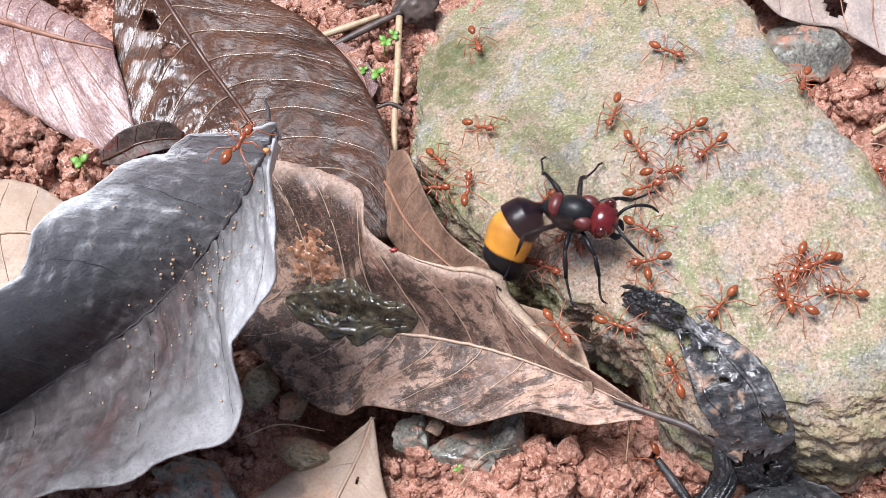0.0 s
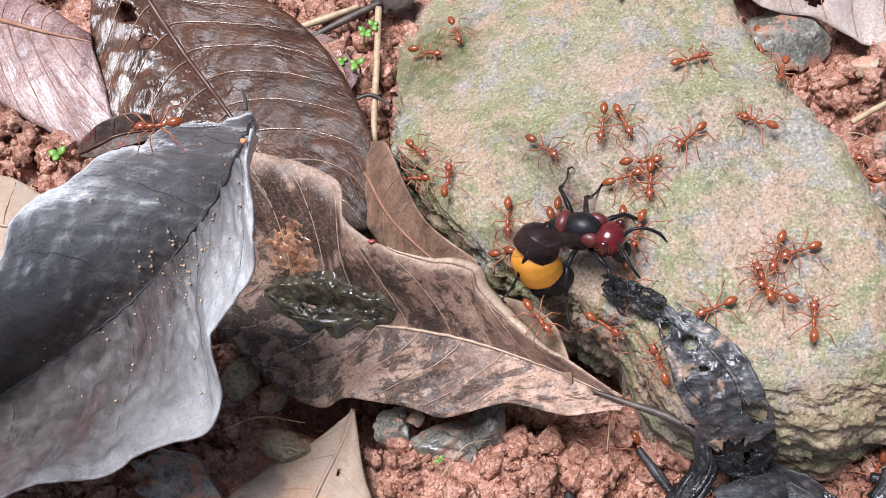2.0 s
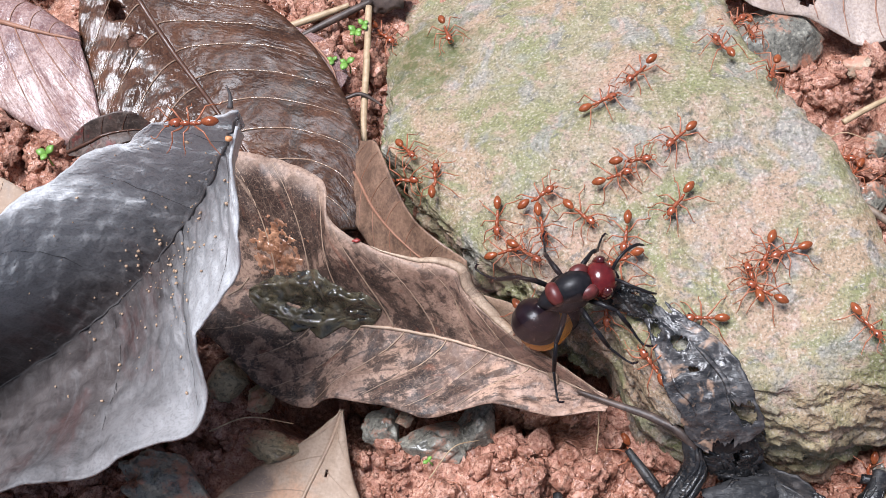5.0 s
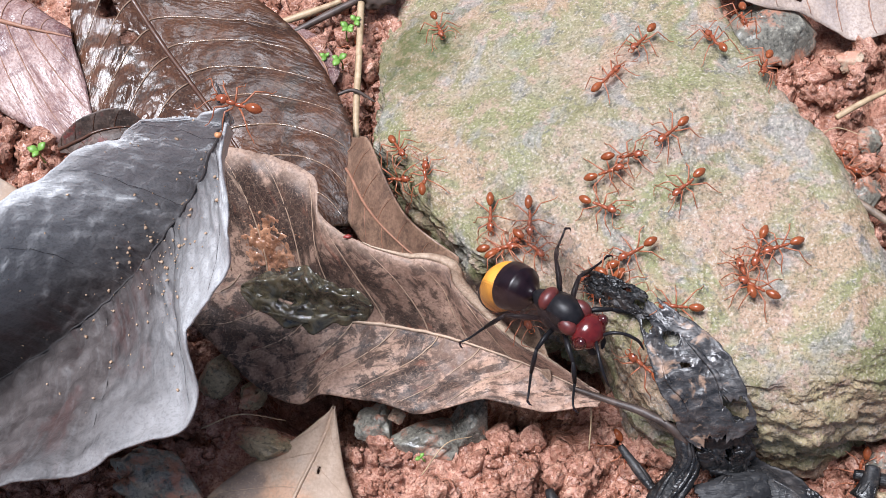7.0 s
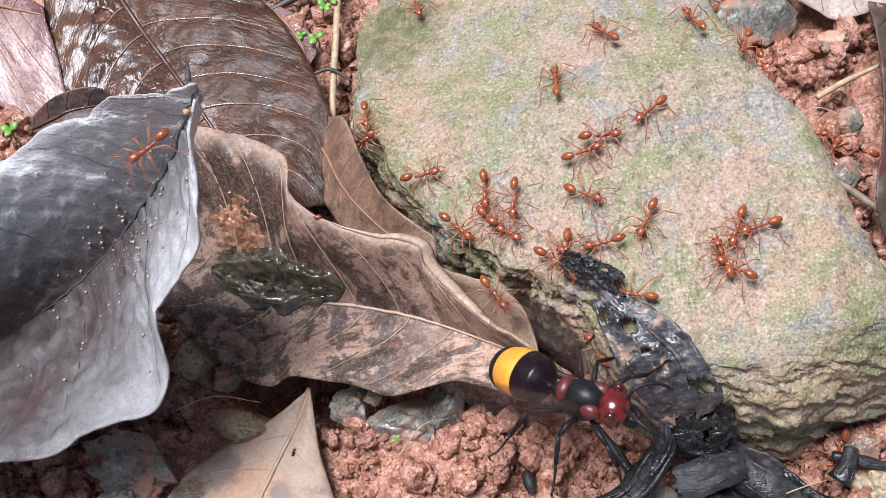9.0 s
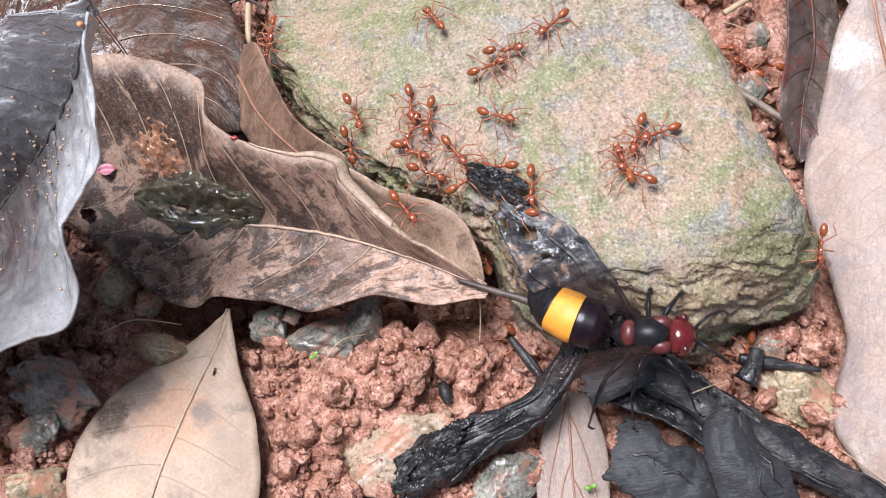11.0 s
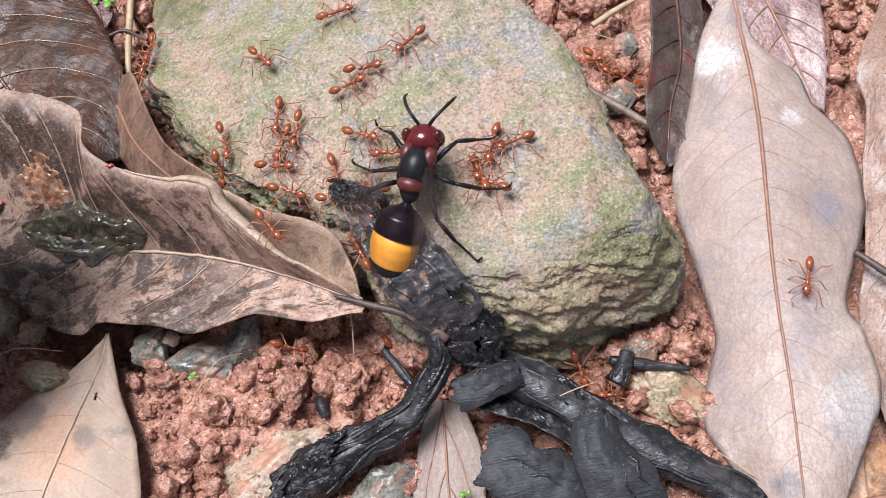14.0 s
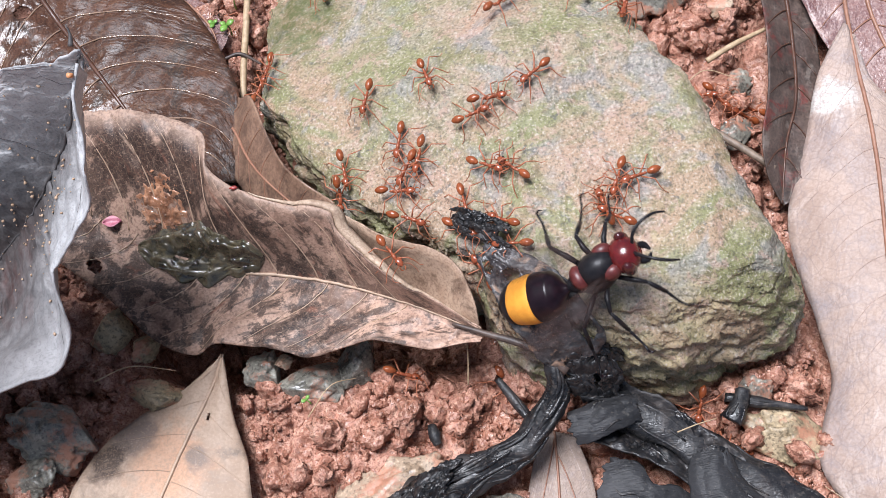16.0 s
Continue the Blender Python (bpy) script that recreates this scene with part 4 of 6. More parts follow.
on_wilted("red_shred", bm, plain_material("red_shred", (0.2, 0.02, 0.015), (0.4, 0.06, 0.05), 0.4, 900), "small dark red shred of plant")

# soil specks on the grey leaf
rnd = random.Random(8)
bm = bmesh.new()
for i in range(190):
    if i < 120:
        u, v = rnd.gauss(0.38, 0.09), rnd.gauss(0.10, 0.2)
    else:
        u, v = rnd.uniform(0.05, 0.7), rnd.uniform(-0.8, 0.9)
    u, v = min(max(u, 0.03), 0.9), max(-0.95, min(0.95, v))
    p = grey_blade.at(u, v)
    out = (grey_blade.at(u + 0.01, v) - p).cross(grey_blade.at(u, v + 0.02 if v > 0 else v - 0.02) - p).normalized()
    if out.z < 0:
        out = -out
    s = 0.09 + 0.24 * rnd.random() ** 2.5
    lump(bm, p + out * s * 0.8, (s, s * rnd.uniform(0.5, 1), s * 0.7), rnd.random() * 9, 2, 0.7, rnd.random() * 6, 1.5, 0.2)
bmesh.ops.transform(bm, matrix=Matrix.Translation(-grey_blade.at(0.5, 0)), verts=bm.verts)
tagged(part("soil_specks", bm, plain_material("pale_speck", (0.26, 0.15, 0.085), (0.50, 0.36, 0.25), 0.6, 2000, 0.0001), grey_leaf, "pale grains of soil"), kind="stuff")

# ---- charred plant pieces ----


def charred_sheet(name, label, blade, thick, seed, holes=(), nv=40, ragged=0.12, strips=5, piece="blade", skin=None):
    root = thing(name, label, "charred leaf" if piece == "blade" else "bark", "charred pieces", at=blade.at(0.5, 0))
    shift = Matrix.Translation(-blade.at(0.5, 0))
    nu = 2 * blade.n

    def place(u, v):
        lo = 0.05 + ragged * (0.6 + noise.noise(Vector((v * 2.2, seed, 1))) + 0.5 * noise.noise(Vector((v * 7, seed, 2))))
        hi = 0.95 - ragged * (0.6 + noise.noise(Vector((v * 2.2, seed, 5))) + 0.5 * noise.noise(Vector((v * 7, seed, 6))))
        side = 0.92 + 1.2 * ragged * noise.noise(Vector((u * 5, seed, 8 if v > 0 else 9))) + 0.6 * ragged * noise.noise(Vector((u * 17, seed, 3 if v > 0 else 4)))
        p = blade.at(lo + (hi - lo) * u, max(-1, min(1, v * side)))
        return p + Vector((0, 0, 0.35 * noise.noise(Vector((u * 4, v * 2, seed))) + (0.16 * abs(noise.noise(Vector((u * 5, v * 14, seed)))) if piece == "blade" else 0)))

    bm = bmesh.new()
    grid = [[bm.verts.new(place(i / nu, -1 + 2 * j / nv)) for j in range(nv + 1)] for i in range(nu + 1)]
    for i in range(nu):
        for j in range(nv):
            u, v = (i + 0.5) / nu, -1 + 2 * (j + 0.5) / nv
            if any(((u - h[0]) / h[2]) ** 2 + ((v - h[1]) / h[3]) ** 2 < 1 + 0.7 * noise.noise(Vector((u * 40, v * 8, seed))) for h in holes):
                continue
            bm.faces.new((grid[i][j], grid[i + 1][j], grid[i + 1][j + 1], grid[i][j + 1]))
    for v in [v for v in bm.verts if not v.link_faces]:
        bm.verts.remove(v)
    bmesh.ops.transform(bm, matrix=shift, verts=bm.verts)
    thicken(part(piece, bm, skin or (CHAR if piece == "blade" else CHAR_DULL), root), thick)
    rnd = random.Random(int(seed * 10))
    for k in range(strips):
        v0, u0 = rnd.uniform(-0.8, 0.8), rnd.uniform(0.05, 0.5)
        u1 = min(0.97, u0 + rnd.uniform(0.2, 0.5))
        bm = bmesh.new()
        line = [place(u0 + (u1 - u0) * i / 24, v0 + 0.08 * math.sin(i * 0.3 + k)) + Vector((0, 0, 0.5 * thick + 0.05)) for i in range(25)]
        r = rnd.uniform(0.12, 0.32)
        tube(bm, line, [0.05, r, r * 1.3, r * 0.8, 0.05], 6, 0.6, 0.5)
        bmesh.ops.transform(bm, matrix=shift, verts=bm.verts)
        part("fibre", bm, skin or CHAR, root)
    return root


def charred_stem(name, label, pts, radii, flat=0.75, rough=0.36, sides=22, n=70):
    root = tagged(thing(name, label, "branch", "charred pieces", at=pts[0]))
    shift = Matrix.Translation(-Vector(pts[0]))
    line = glide(pts, n)
    bm = bmesh.new()
    tube(bm, line, radii, sides, flat, rough)
    bmesh.ops.transform(bm, matrix=shift, verts=bm.verts)
    part("core", bm, CHAR, root)
    rnd = random.Random(len(pts) * 7 + int(pts[0][0]))
    for k in range(max(3, int(max(radii) * 4))):
        a0, lo = rnd.uniform(0.2, 2.9), rnd.uniform(0, 0.55)
        hi = min(1.0, lo + rnd.uniform(0.25, 0.5))
        path = []
        for i in range(int(lo * n), int(hi * n)):
            d = (line[min(i + 1, n)] - line[max(i - 1, 0)]).normalized()
            side = d.cross(Vector((0, 0, 1))).normalized()
            up = side.cross(d)
            r = float(np.interp(i / n, np.linspace(0, 1, len(radii)), radii))
            w = a0 + 0.25 * math.sin(i * 0.13 + k)
            path.append(line[i] + (side * math.cos(w) + up * math.sin(w) * flat) * r * (1 + rough * noise.noise(line[i] * 0.22 + (side * math.cos(w) + up * math.sin(w)) * r * 0.6)))
        if len(path) > 5:
            bm = bmesh.new()
            t = 0.1 * max(radii) + 0.06
            tube(bm, path, [t * 0.3, t * 0.7, t * 0.8, t * 0.6, t * 0.2], 6, 0.8, 0.7)
            bmesh.ops.transform(bm, matrix=shift, verts=bm.verts)
            part("fibre", bm, CHAR, root)
    return root


torn_leaf = charred_sheet("charred_leaf", "torn black rotted leaf with tan patches and holes",
              Blade([(36.6, 59.2, 25.0), (39.9, 55.4, 25.6), (44.2, 51.6, 26.2), (46.6, 48.1, 26.2), (48.9, 42.1, 24.8), (49.8, 39.2, 22.6), (47.4, 37.6, 19.6), (46.6, 36.0, 17.4)], [(35.5, 58.8, 24.4), (37.6, 53.6, 25.2), (40.0, 49.6, 25.6), (41.8, 46, 25.0), (43.2, 42.8, 23.4), (44.0, 39.8, 21.0), (44.2, 37.8, 18.4), (44.4, 36.0, 16.6)],
                    [(34.6, 58.4, 23.2), (35.4, 52.0, 24.2), (36.0, 48.0, 23.8), (37.0, 43.6, 22.2), (39.2, 40.0, 19.2), (40.4, 38.4, 17.6), (41.4, 37.2, 16.8), (42.2, 36.0, 16.2)], ripple=0.9, wave=0.2, seed=21, n=70, crumple=0.6), 0.25, 2.0, [(0.27, 0.0, 0.055, 0.28), (0.46, 0.12, 0.02, 0.14), (0.76, -0.62, 0.07, 0.3), (0.12, 0.6, 0.05, 0.3)], ragged=0.10, strips=2, skin=ROTTEN)
charred_sheet("charred_leaf", "wet black shreds of rotted leaf at the edge of the rock",
              Blade([(27.5, 63.6, 21.4), (31, 62.0, 23.6), (35, 59.6, 25.4), (38.4, 56.6, 25.8)], [(27.8, 62.0, 21), (31, 59.6, 23.4), (34.6, 57.6, 25), (37.6, 55.4, 25.6)], [(28.4, 60.0, 20), (31.6, 57.6, 22), (34.4, 55.4, 23.4), (36.6, 53.6, 24.6)], ripple=1.3, wave=0.3, seed=24, n=40, crumple=1.6), 0.3, 3.0, [(0.4, 0.5, 0.1, 0.35), (0.7, -0.5, 0.06, 0.25)], ragged=0.16)
charred_sheet("charred_leaf", "crumpled black leaf rag between rock and stem",
              Blade([(39, 43.4, 18), (44, 42.4, 19), (48.6, 41, 17.6), (52.6, 39.4, 14.4)], [(39.4, 41, 17.4), (44, 39.4, 17.6), (48.4, 38, 16), (52, 36.8, 12.6)], [(40, 38.6, 14), (43.6, 35.4, 11), (47.6, 33.2, 8.4), (51.4, 32.8, 7.4)], ripple=1.4, wave=0.3, seed=22, n=40, crumple=1.4), 0.35, 5.0, [(0.62, 0.35, 0.05, 0.2)], ragged=0.2, strips=3)
charred_sheet("charred_leaf", "glossy black folded leaf under the rotted stems",
              Blade([(42, 40.5, 12), (49, 38.4, 11.4), (56, 34.4, 10), (62, 28.6, 9.2), (69, 22, 8.2)], [(41.5, 35.6, 6.6), (47, 33.2, 6), (53.6, 29.6, 5.8), (60, 24.4, 6), (66, 18.6, 6)], [(41, 31, 7.4), (46.4, 28.2, 8.4), (52.4, 25.2, 8.6), (58, 20.4, 8.4), (64, 14, 7.4)], ripple=0.9, wave=0.2, seed=27, n=60, crumple=1.2), 0.3, 6.0, ragged=0.08, strips=7)
charred_stem("rotted_branch", "thick black rotted stem bent over the soil", [(40.6, 41, 15.6), (40.8, 38.6, 14.6), (40.6, 36, 12.6), (37.7, 32.4, 10.6), (33.7, 29.3, 8.6), (27.3, 27.3, 6.4), (20.9, 25.0, 5.2), (14.5, 22.6, 4.4)], [1.2, 1.8, 2.0, 2.2, 2.5, 3.2, 3.7, 3.0])
charred_sheet("charred_bark", "loose torn black skin at the end of the rotted stem",
              Blade([(27, 30.4, 8.4), (21.6, 29.0, 7.6), (16.6, 26.8, 6.2), (12.6, 24.6, 4.6)], [(26, 27.2, 9.8), (20.8, 25.2, 9.2), (15.4, 22.8, 7.8), (11.4, 21.0, 5.6)], [(26, 23.6, 6.8), (21, 21.2, 5.8), (16.2, 18.8, 4.8), (12.6, 17.2, 3.8)], ripple=1.2, wave=0.24, seed=37, n=44, crumple=1.0), 0.4, 7.0, [(0.68, 0.25, 0.07, 0.25), (0.85, -0.4, 0.05, 0.3)], ragged=0.16, strips=3, skin=CHAR)
charred_stem("rotted_branch", "long glossy black stem lying on the soil", [(47, 36, 9), (52, 32.6, 8), (58.5, 28, 7), (66, 21.8, 6.4), (74, 16, 6), (82, 9.5, 5), (90, 3, 4)], [1.8, 3.0, 3.2, 2.8, 2.4, 2.4, 1.8], 0.62)
charred_stem("charred_twig", "thin dark twig poking from the soil", [(32.5, 41, 7), (34.6, 37.4, 6.6), (37, 33.4, 6.4)], [0.5, 0.8, 0.6], 1, 0.3, 10, 20)
charred_stem("charred_twig", "thin dark twig across the soil", [(66, 34.4, 4), (70, 33, 4.6), (77.6, 31, 4.2)], [0.9, 0.7, 0.4], 1, 0.4, 10, 24)
charred_stem("charred_twig", "short black rotted twig stump", [(66, 30.5, 5), (67.5, 32.6, 5.4), (68.4, 35, 5)], [1.6, 1.4, 1.2], 0.7, 0.5, 10, 16)
charred_stem("charred_chip", "small black chip on the soil", [(21.6, 36.2, 3.6), (21.7, 34.6, 3.8), (22.2, 33, 3.4)], [0.6, 1.0, 0.7], 0.8, 0.5, 8, 10)
for label, a, r, b, th, sd in (("matt black slab of charred bark", [(45.2, 27.0, 7.4), (50.2, 25.6, 8.4), (52.2, 22.0, 9.0), (56, 20.8, 8.6), (60, 18, 6.8)], [(43.6, 23.6, 8.2), (48.6, 21.4, 9.6), (52, 18.6, 9.4), (56, 16.8, 8.6), (60, 15, 6.8)], [(41.2, 19.6, 6.4), (46, 15.6, 7.4), (51, 12.8, 7.2), (56, 11.6, 6.6), (60, 11, 5.6)], 1.4, 31),
                               ("curled black strip of charred bark", [(41, 33.4, 8.6), (44, 34, 10), (48, 35.2, 10.6), (52, 36, 9.6)], [(41, 31.4, 9.2), (45, 31.6, 11), (49, 32.8, 11.4), (53, 34, 10)], [(41.4, 29, 8.2), (45, 29, 9.4), (49.4, 30.4, 9.8), (53.5, 31.5, 8.6)], 1.0, 33),
                               ("cracked black plate of charred bark", [(58.6, 26.6, 8.8), (57.2, 21, 9.2), (57.8, 15, 8.6), (60, 8, 6.6)], [(62.4, 27.4, 9.8), (61.2, 21, 11.6), (62.6, 15, 10.6), (64.4, 8, 7.4)], [(63.4, 26.4, 9.2), (65.2, 20.4, 9.4), (69.2, 15.2, 8.4), (70, 7, 6)], 0.9, 35)):
    charred_sheet("charred_bark", label, Blade(a, r, b, bulge=0.4, ripple=1.0, wave=0.14, seed=sd, n=44, crumple=0.25), th, sd, ragged=0.09, piece="slab", strips=2)

# ---- stones ----
STONES = [("grey wet stone beside the rock", STONE_GREY, (67, 110, 2.5), (9.5, 6.5, 4.2), 0.15), ("grey stone half sunk in the soil", STONE_GREY, (4, 45.6, 1.6), (6.4, 3.6, 3.2), 0.1), ("small grey stone in the soil", STONE_GREY, (-3.6, 48.6, 2.2), (3.2, 3.2, 2.6), 0.8),
          ("broad tan stone half sunk in the soil", STONE_TAN, (13.5, 25.5, 1.0), (11, 6.2, 4.0), 0.25), ("brown and grey layered stone by the rock", STONE_GREEN, (74.5, 27.4, 1.5), (6.6, 4.4, 3.4), -0.5), ("small dark stone in the soil", STONE_GREY, (70.6, 34.8, 2.4), (3.0, 2.4, 2.0), 0.3),
          ("smooth wet grey stone in the soil", STONE_GREY, (-37, 43, 2.5), (7.0, 5.2, 4.6), -0.4), ("small grey stone in the soil", STONE_GREY, (-40, 36.5, 2.2), (4.0, 3.2, 3.0), 0.2), ("rounded grey brown stone in the soil", STONE_GREEN, (-40, 27.6, 2.2), (4.8, 4.0, 3.4), 0.5), ("small brown stone in the soil", STONE_GREEN, (-27.5, 58.6, 2.2), (3.6, 3.2, 2.8), 0.3),
          ("small brown stone in the soil", STONE_GREEN, (-22, 55, 2.4), (2.6, 2.2, 2.0), 1.1), ("grey stone under the wilted leaf", STONE_GREY, (11, 47.5, 1.8), (4.2, 3.0, 3.0), 0.9), ("small round reddish stone", STONE_TAN, (-0.2, 49.2, 3.6), (1.4, 1.2, 1.1), 0.2), ("round brown stone on the soil", STONE_TAN, (79.5, 103, 3.0), (2.4, 2.0, 1.8), 0.4),
          ("dark stone under the charred stem", STONE_GREY, (29, 20.5, 1.2), (6, 4.2, 3.2), 0.4), ("grey wet stone in the soil", STONE_GREY, (77, 79, 2), (3.4, 2.6, 2.2), 0.6), ("grey wet stone by the twig", STONE_GREY, (79.6, 88.5, 2), (2.8, 2.4, 2.0), 1.4), ("small pink stone chip", STONE_TAN, (69.6, 39.8, 3.2), (0.9, 0.7, 0.6), 0.2),
          ("dark brown stone in the soil", STONE_GREEN, (-20.5, 47, 2.0), (4.6, 2.4, 2.2), -0.3), ("grey stone by the fallen leaves", STONE_GREY, (-8, 131, 2), (5, 3.2, 2.6), 0.2)]
for i, (label, mat, at, size, turn) in enumerate(STONES):
    bm = bmesh.new()
    lump(bm, at, size, i * 0.77 + 0.3, 5, 0.38, turn, 1.7, sharp=0.26)
    tagged(part("stone", bm, mat), label, "stone", "stones in the soil")

# ---- crumbs of soil ----


def crumbs(name, label, count, seed, lo, hi, sub, material):
    rnd = random.Random(seed)
    shapes = []
    for k in range(14):
        bm = bmesh.new()
        lump(bm, (0, 0, 0), (1, 0.9, 0.8), k * 1.31 + seed, sub, 0.62, 0, 2.1 if k % 3 else 3.2, 0.22 if k % 2 else 0.0)
        bm.verts.ensure_lookup_table()
        shapes.append((np.array([v.co[:] for v in bm.verts]), [[v.index for v in f.verts] for f in bm.faces]))
        bm.free()
    verts, faces, base, made = [], [], 0, 0
    while made < count:
        x, y = rnd.uniform(-80, 125), rnd.uniform(0, 140)
        d = Vector((x, y)) - ROCK_C
        if d.length < rock_foot(math.atan2(d.y, d.x)) - 2 or hollow(x, y) > 0.7 or noise.noise(Vector((x, y, seed)) * 0.09) < rnd.uniform(-0.5, 0.15):
            continue
        s = min(lo + (hi - lo) * rnd.random() ** 2.2, 3.4 - 3.4 * hollow(x, y))
        v, f = shapes[rnd.randrange(14)]
        rot = np.array(Euler((rnd.random() * 6, rnd.random() * 6, rnd.random() * 6)).to_matrix())
        verts.append((v * s * np.array([1, rnd.uniform(0.75, 1), rnd.uniform(0.7, 1)])) @ rot.T + np.array([x, y, clump(x, y) + s * rnd.uniform(0.1, 0.55)]))
        faces.extend([[i + base for i in q] for q in f])
        base += len(v)
        made += 1
    me = bpy.data.meshes.new(name)
    me.from_pydata((np.concatenate(verts) * MM).tolist(), [], faces)
    me.polygons.foreach_set("use_smooth", [True] * len(faces))
    me.materials.append(material)
    tagged(new(name, me), label, "soil", kind="stuff")


crumbs("soil_crumbs", "coarse crumbs of damp red soil", 2300, 11, 0.6, 3.2, 3, CRUMB.m)
crumbs("soil_grains", "fine grains of red soil", 14000, 12, 0.16, 0.75, 2, CRUMB.m)

# ---- straws, twigs, sprouts ----


def stem(name, label, category, pts, radii, material, n=24, rough=0.12, sides=7):
    bm = bmesh.new()
    tube(bm, glide(pts, n), radii, sides, 1, rough)
    return tagged(part(name, bm, material), label, category, "twigs and straws")


stem("straw", "dry pale straw stalk beside the rock", "straw", [(-1.6, 123, 4.4), (-2.4, 113, 4.8), (-3.4, 103, 4.8), (-3.9, 95, 4.4)], [0.65, 0.6, 0.55], STRAW)
stem("straw", "short dry pale straw on the soil", "straw", [(-17, 120.8, 3.6), (-11, 122, 4.2), (-5, 123.6, 4.6)], [0.6, 0.7, 0.5], STRAW)
stem("twig", "dark bark twig on the soil", "twig", [(-14, 118.6, 3.8), (-8, 121, 4.4), (-1, 124, 4.6)], [0.55, 0.7, 0.6], BARK)
stem("twig", "thin black twig over the straw", "twig", [(-6.5, 104.6, 5.6), (-3.6, 105, 5.8), (-0.2, 103, 4.8)], [0.3, 0.35, 0.15], BARK)
stem("twig", "weathered grey brown twig against the rock", "twig", [(69.6, 82.2, 4.6), (75.3, 76.3, 5.2), (81.4, 70.4, 5)], [0.5, 0.7, 0.55], plain_material("weathered_twig", (0.10, 0.07, 0.05), (0.30, 0.22, 0.16), 0.55, 500, 0.0004))
stem("twig", "pale dry straw on the soil", "straw", [(75, 92.4, 3.8), (80, 94.6, 4.4), (86, 97, 4)], [0.55, 0.5, 0.35], STRAW)
stem("twig", "wet black twig between leaves", "twig", [(106, 44.6, 5.6), (109, 41, 6), (112.4, 37.2, 5.6)], [0.5, 0.65, 0.55], BARK)
for pts in ([(-30, 50, 4), (-24, 51.5, 4.6), (-17, 50, 4.2)], [(3, 40, 3.4), (7, 44, 5), (11, 45, 4)], [(28, 41, 6), (28.6, 45, 10), (28.4, 48, 13)], [(57, 28.6, 10.4), (60, 29.4, 10.2), (63, 30, 9.8)], [(70, 88, 4), (74, 90, 5), (79, 88, 4.4)], [(84, 12, 6), (80, 16, 6.4), (77, 19, 6)]):
    stem("rootlet", "fine pale rootlet over the soil", "root", pts, [0.12, 0.1, 0.06], STRAW, 16, 0.1, 5)


def sprout(label, at, leaves, height, size, seed):
    rnd = random.Random(seed)
    root = thing("sprout", label, "seedling", "green seedlings", at=at)
    tip = Vector((rnd.uniform(-0.6, 0.6), rnd.uniform(-0.6, 0.6), height))
    bm = bmesh.new()
    tube(bm, glide([(0, 0, -1), (0.1, 0, height * 0.5), tip], 8), [0.16, 0.1], 5)
    part("stem", bm, GREEN, root)
    for k in range(leaves):
        a = 6.28 * k / leaves + rnd.random()
        s = 0.62 * size * rnd.uniform(0.75, 1.2)
        d = Vector((math.cos(a), math.sin(a), 0.25))
        side = Vector((-math.sin(a), math.cos(a), 0))
        bm = bmesh.new()
        sheet(bm, [[tip + d * s * 2 * u + side * s * v * math.sin(math.pi * min(0.97, u * 0.9 + 0.06)) + Vector((0, 0, -0.35 * s * abs(v) + 0.3 * s * math.sin(u * 3))) for v in (-0.8, -0.4, 0, 0.4, 0.8)] for u in [i / 7 for i in range(8)]])
        ob = part("leaf", bm, GREEN, root)
        thicken(ob, 0.12)


sprout("tiny bright green seedling on the soil", (3.5, 42, 3.2), 2, 1.6, 0.7, 1)
sprout("small green clover sprig on red soil", (-4.6, 117, 3), 4, 2.6, 1.1, 2)
sprout("small green clover sprig on red soil", (-5.6, 111.6, 3), 3, 2.4, 1.2, 3)
sprout("small green clover sprig on red soil", (-2.4, 119.4, 3), 3, 2.4, 1.0, 4)
sprout("small green clover sprig on red soil", (-8, 113, 3), 3, 2.0, 0.9, 7)
sprout("small bright green seedling in the soil", (-57, 99, 3), 3, 3, 1.2, 5)
sprout("tiny green shoot on the tan leaf", (41, 17.6, 3.4), 2, 0.8, 0.8, 6)
sprout("tiny green shoot beside the rock", (52, 118, 6), 3, 2, 1.0, 9)
sprout("small yellow green seedling in the soil", (-34, 138, 4), 3, 2.5, 1.6, 10)

# small leaves and scraps
red_blade = Blade([(-54, 100.4, 5), (-51.5, 101.6, 8), (-46, 103.4, 10), (-41.4, 103.6, 9), (-39, 102.5, 7)], [(-53.6, 99.6, 5), (-50.6, 99.8, 6.5), (-46, 101, 7.5), (-42, 101.6, 7), (-39.4, 101.6, 6)], [(-53.4, 99, 5), (-50, 98, 6), (-46, 98.6, 7.4), (-42.4, 99.6, 7), (-39.6, 100.6, 6)], ripple=0.5, seed=41, n=40)
build_leaf("fallen_leaf", "small rolled red brown leaf beside the grey leaf", red_blade, STAINED, VEIN_BROWN, 4, 0.1, rib=0.3, vr=0.08)
pinkish_blade = Blade([(-15, 121, 4), (-9.5, 117, 4.6), (-6, 110.6, 4.4), (-7.6, 106.6, 4)], [(-13.6, 118.6, 4.4), (-10.4, 114.6, 5), (-8.2, 110.4, 4.8), (-7.8, 106.4, 4)], [(-12.6, 116.6, 4), (-11.4, 113, 4.4), (-10, 109.4, 4.2), (-8.2, 106.2, 4)], ripple=0.4, seed=42, n=40)
build_leaf("fallen_leaf", "small wet pinkish brown leaf by the straw", pinkish_blade, PURPLE, VEIN_RUST, 4, 0.1, rib=0.3, vr=0.07)
bm = bmesh.new()
lump(bm, (0.8, 126, 3), (4.2, 3.4, 2.6), 5.3, 4, 0.5, 0.3, 1.8, 0.2)
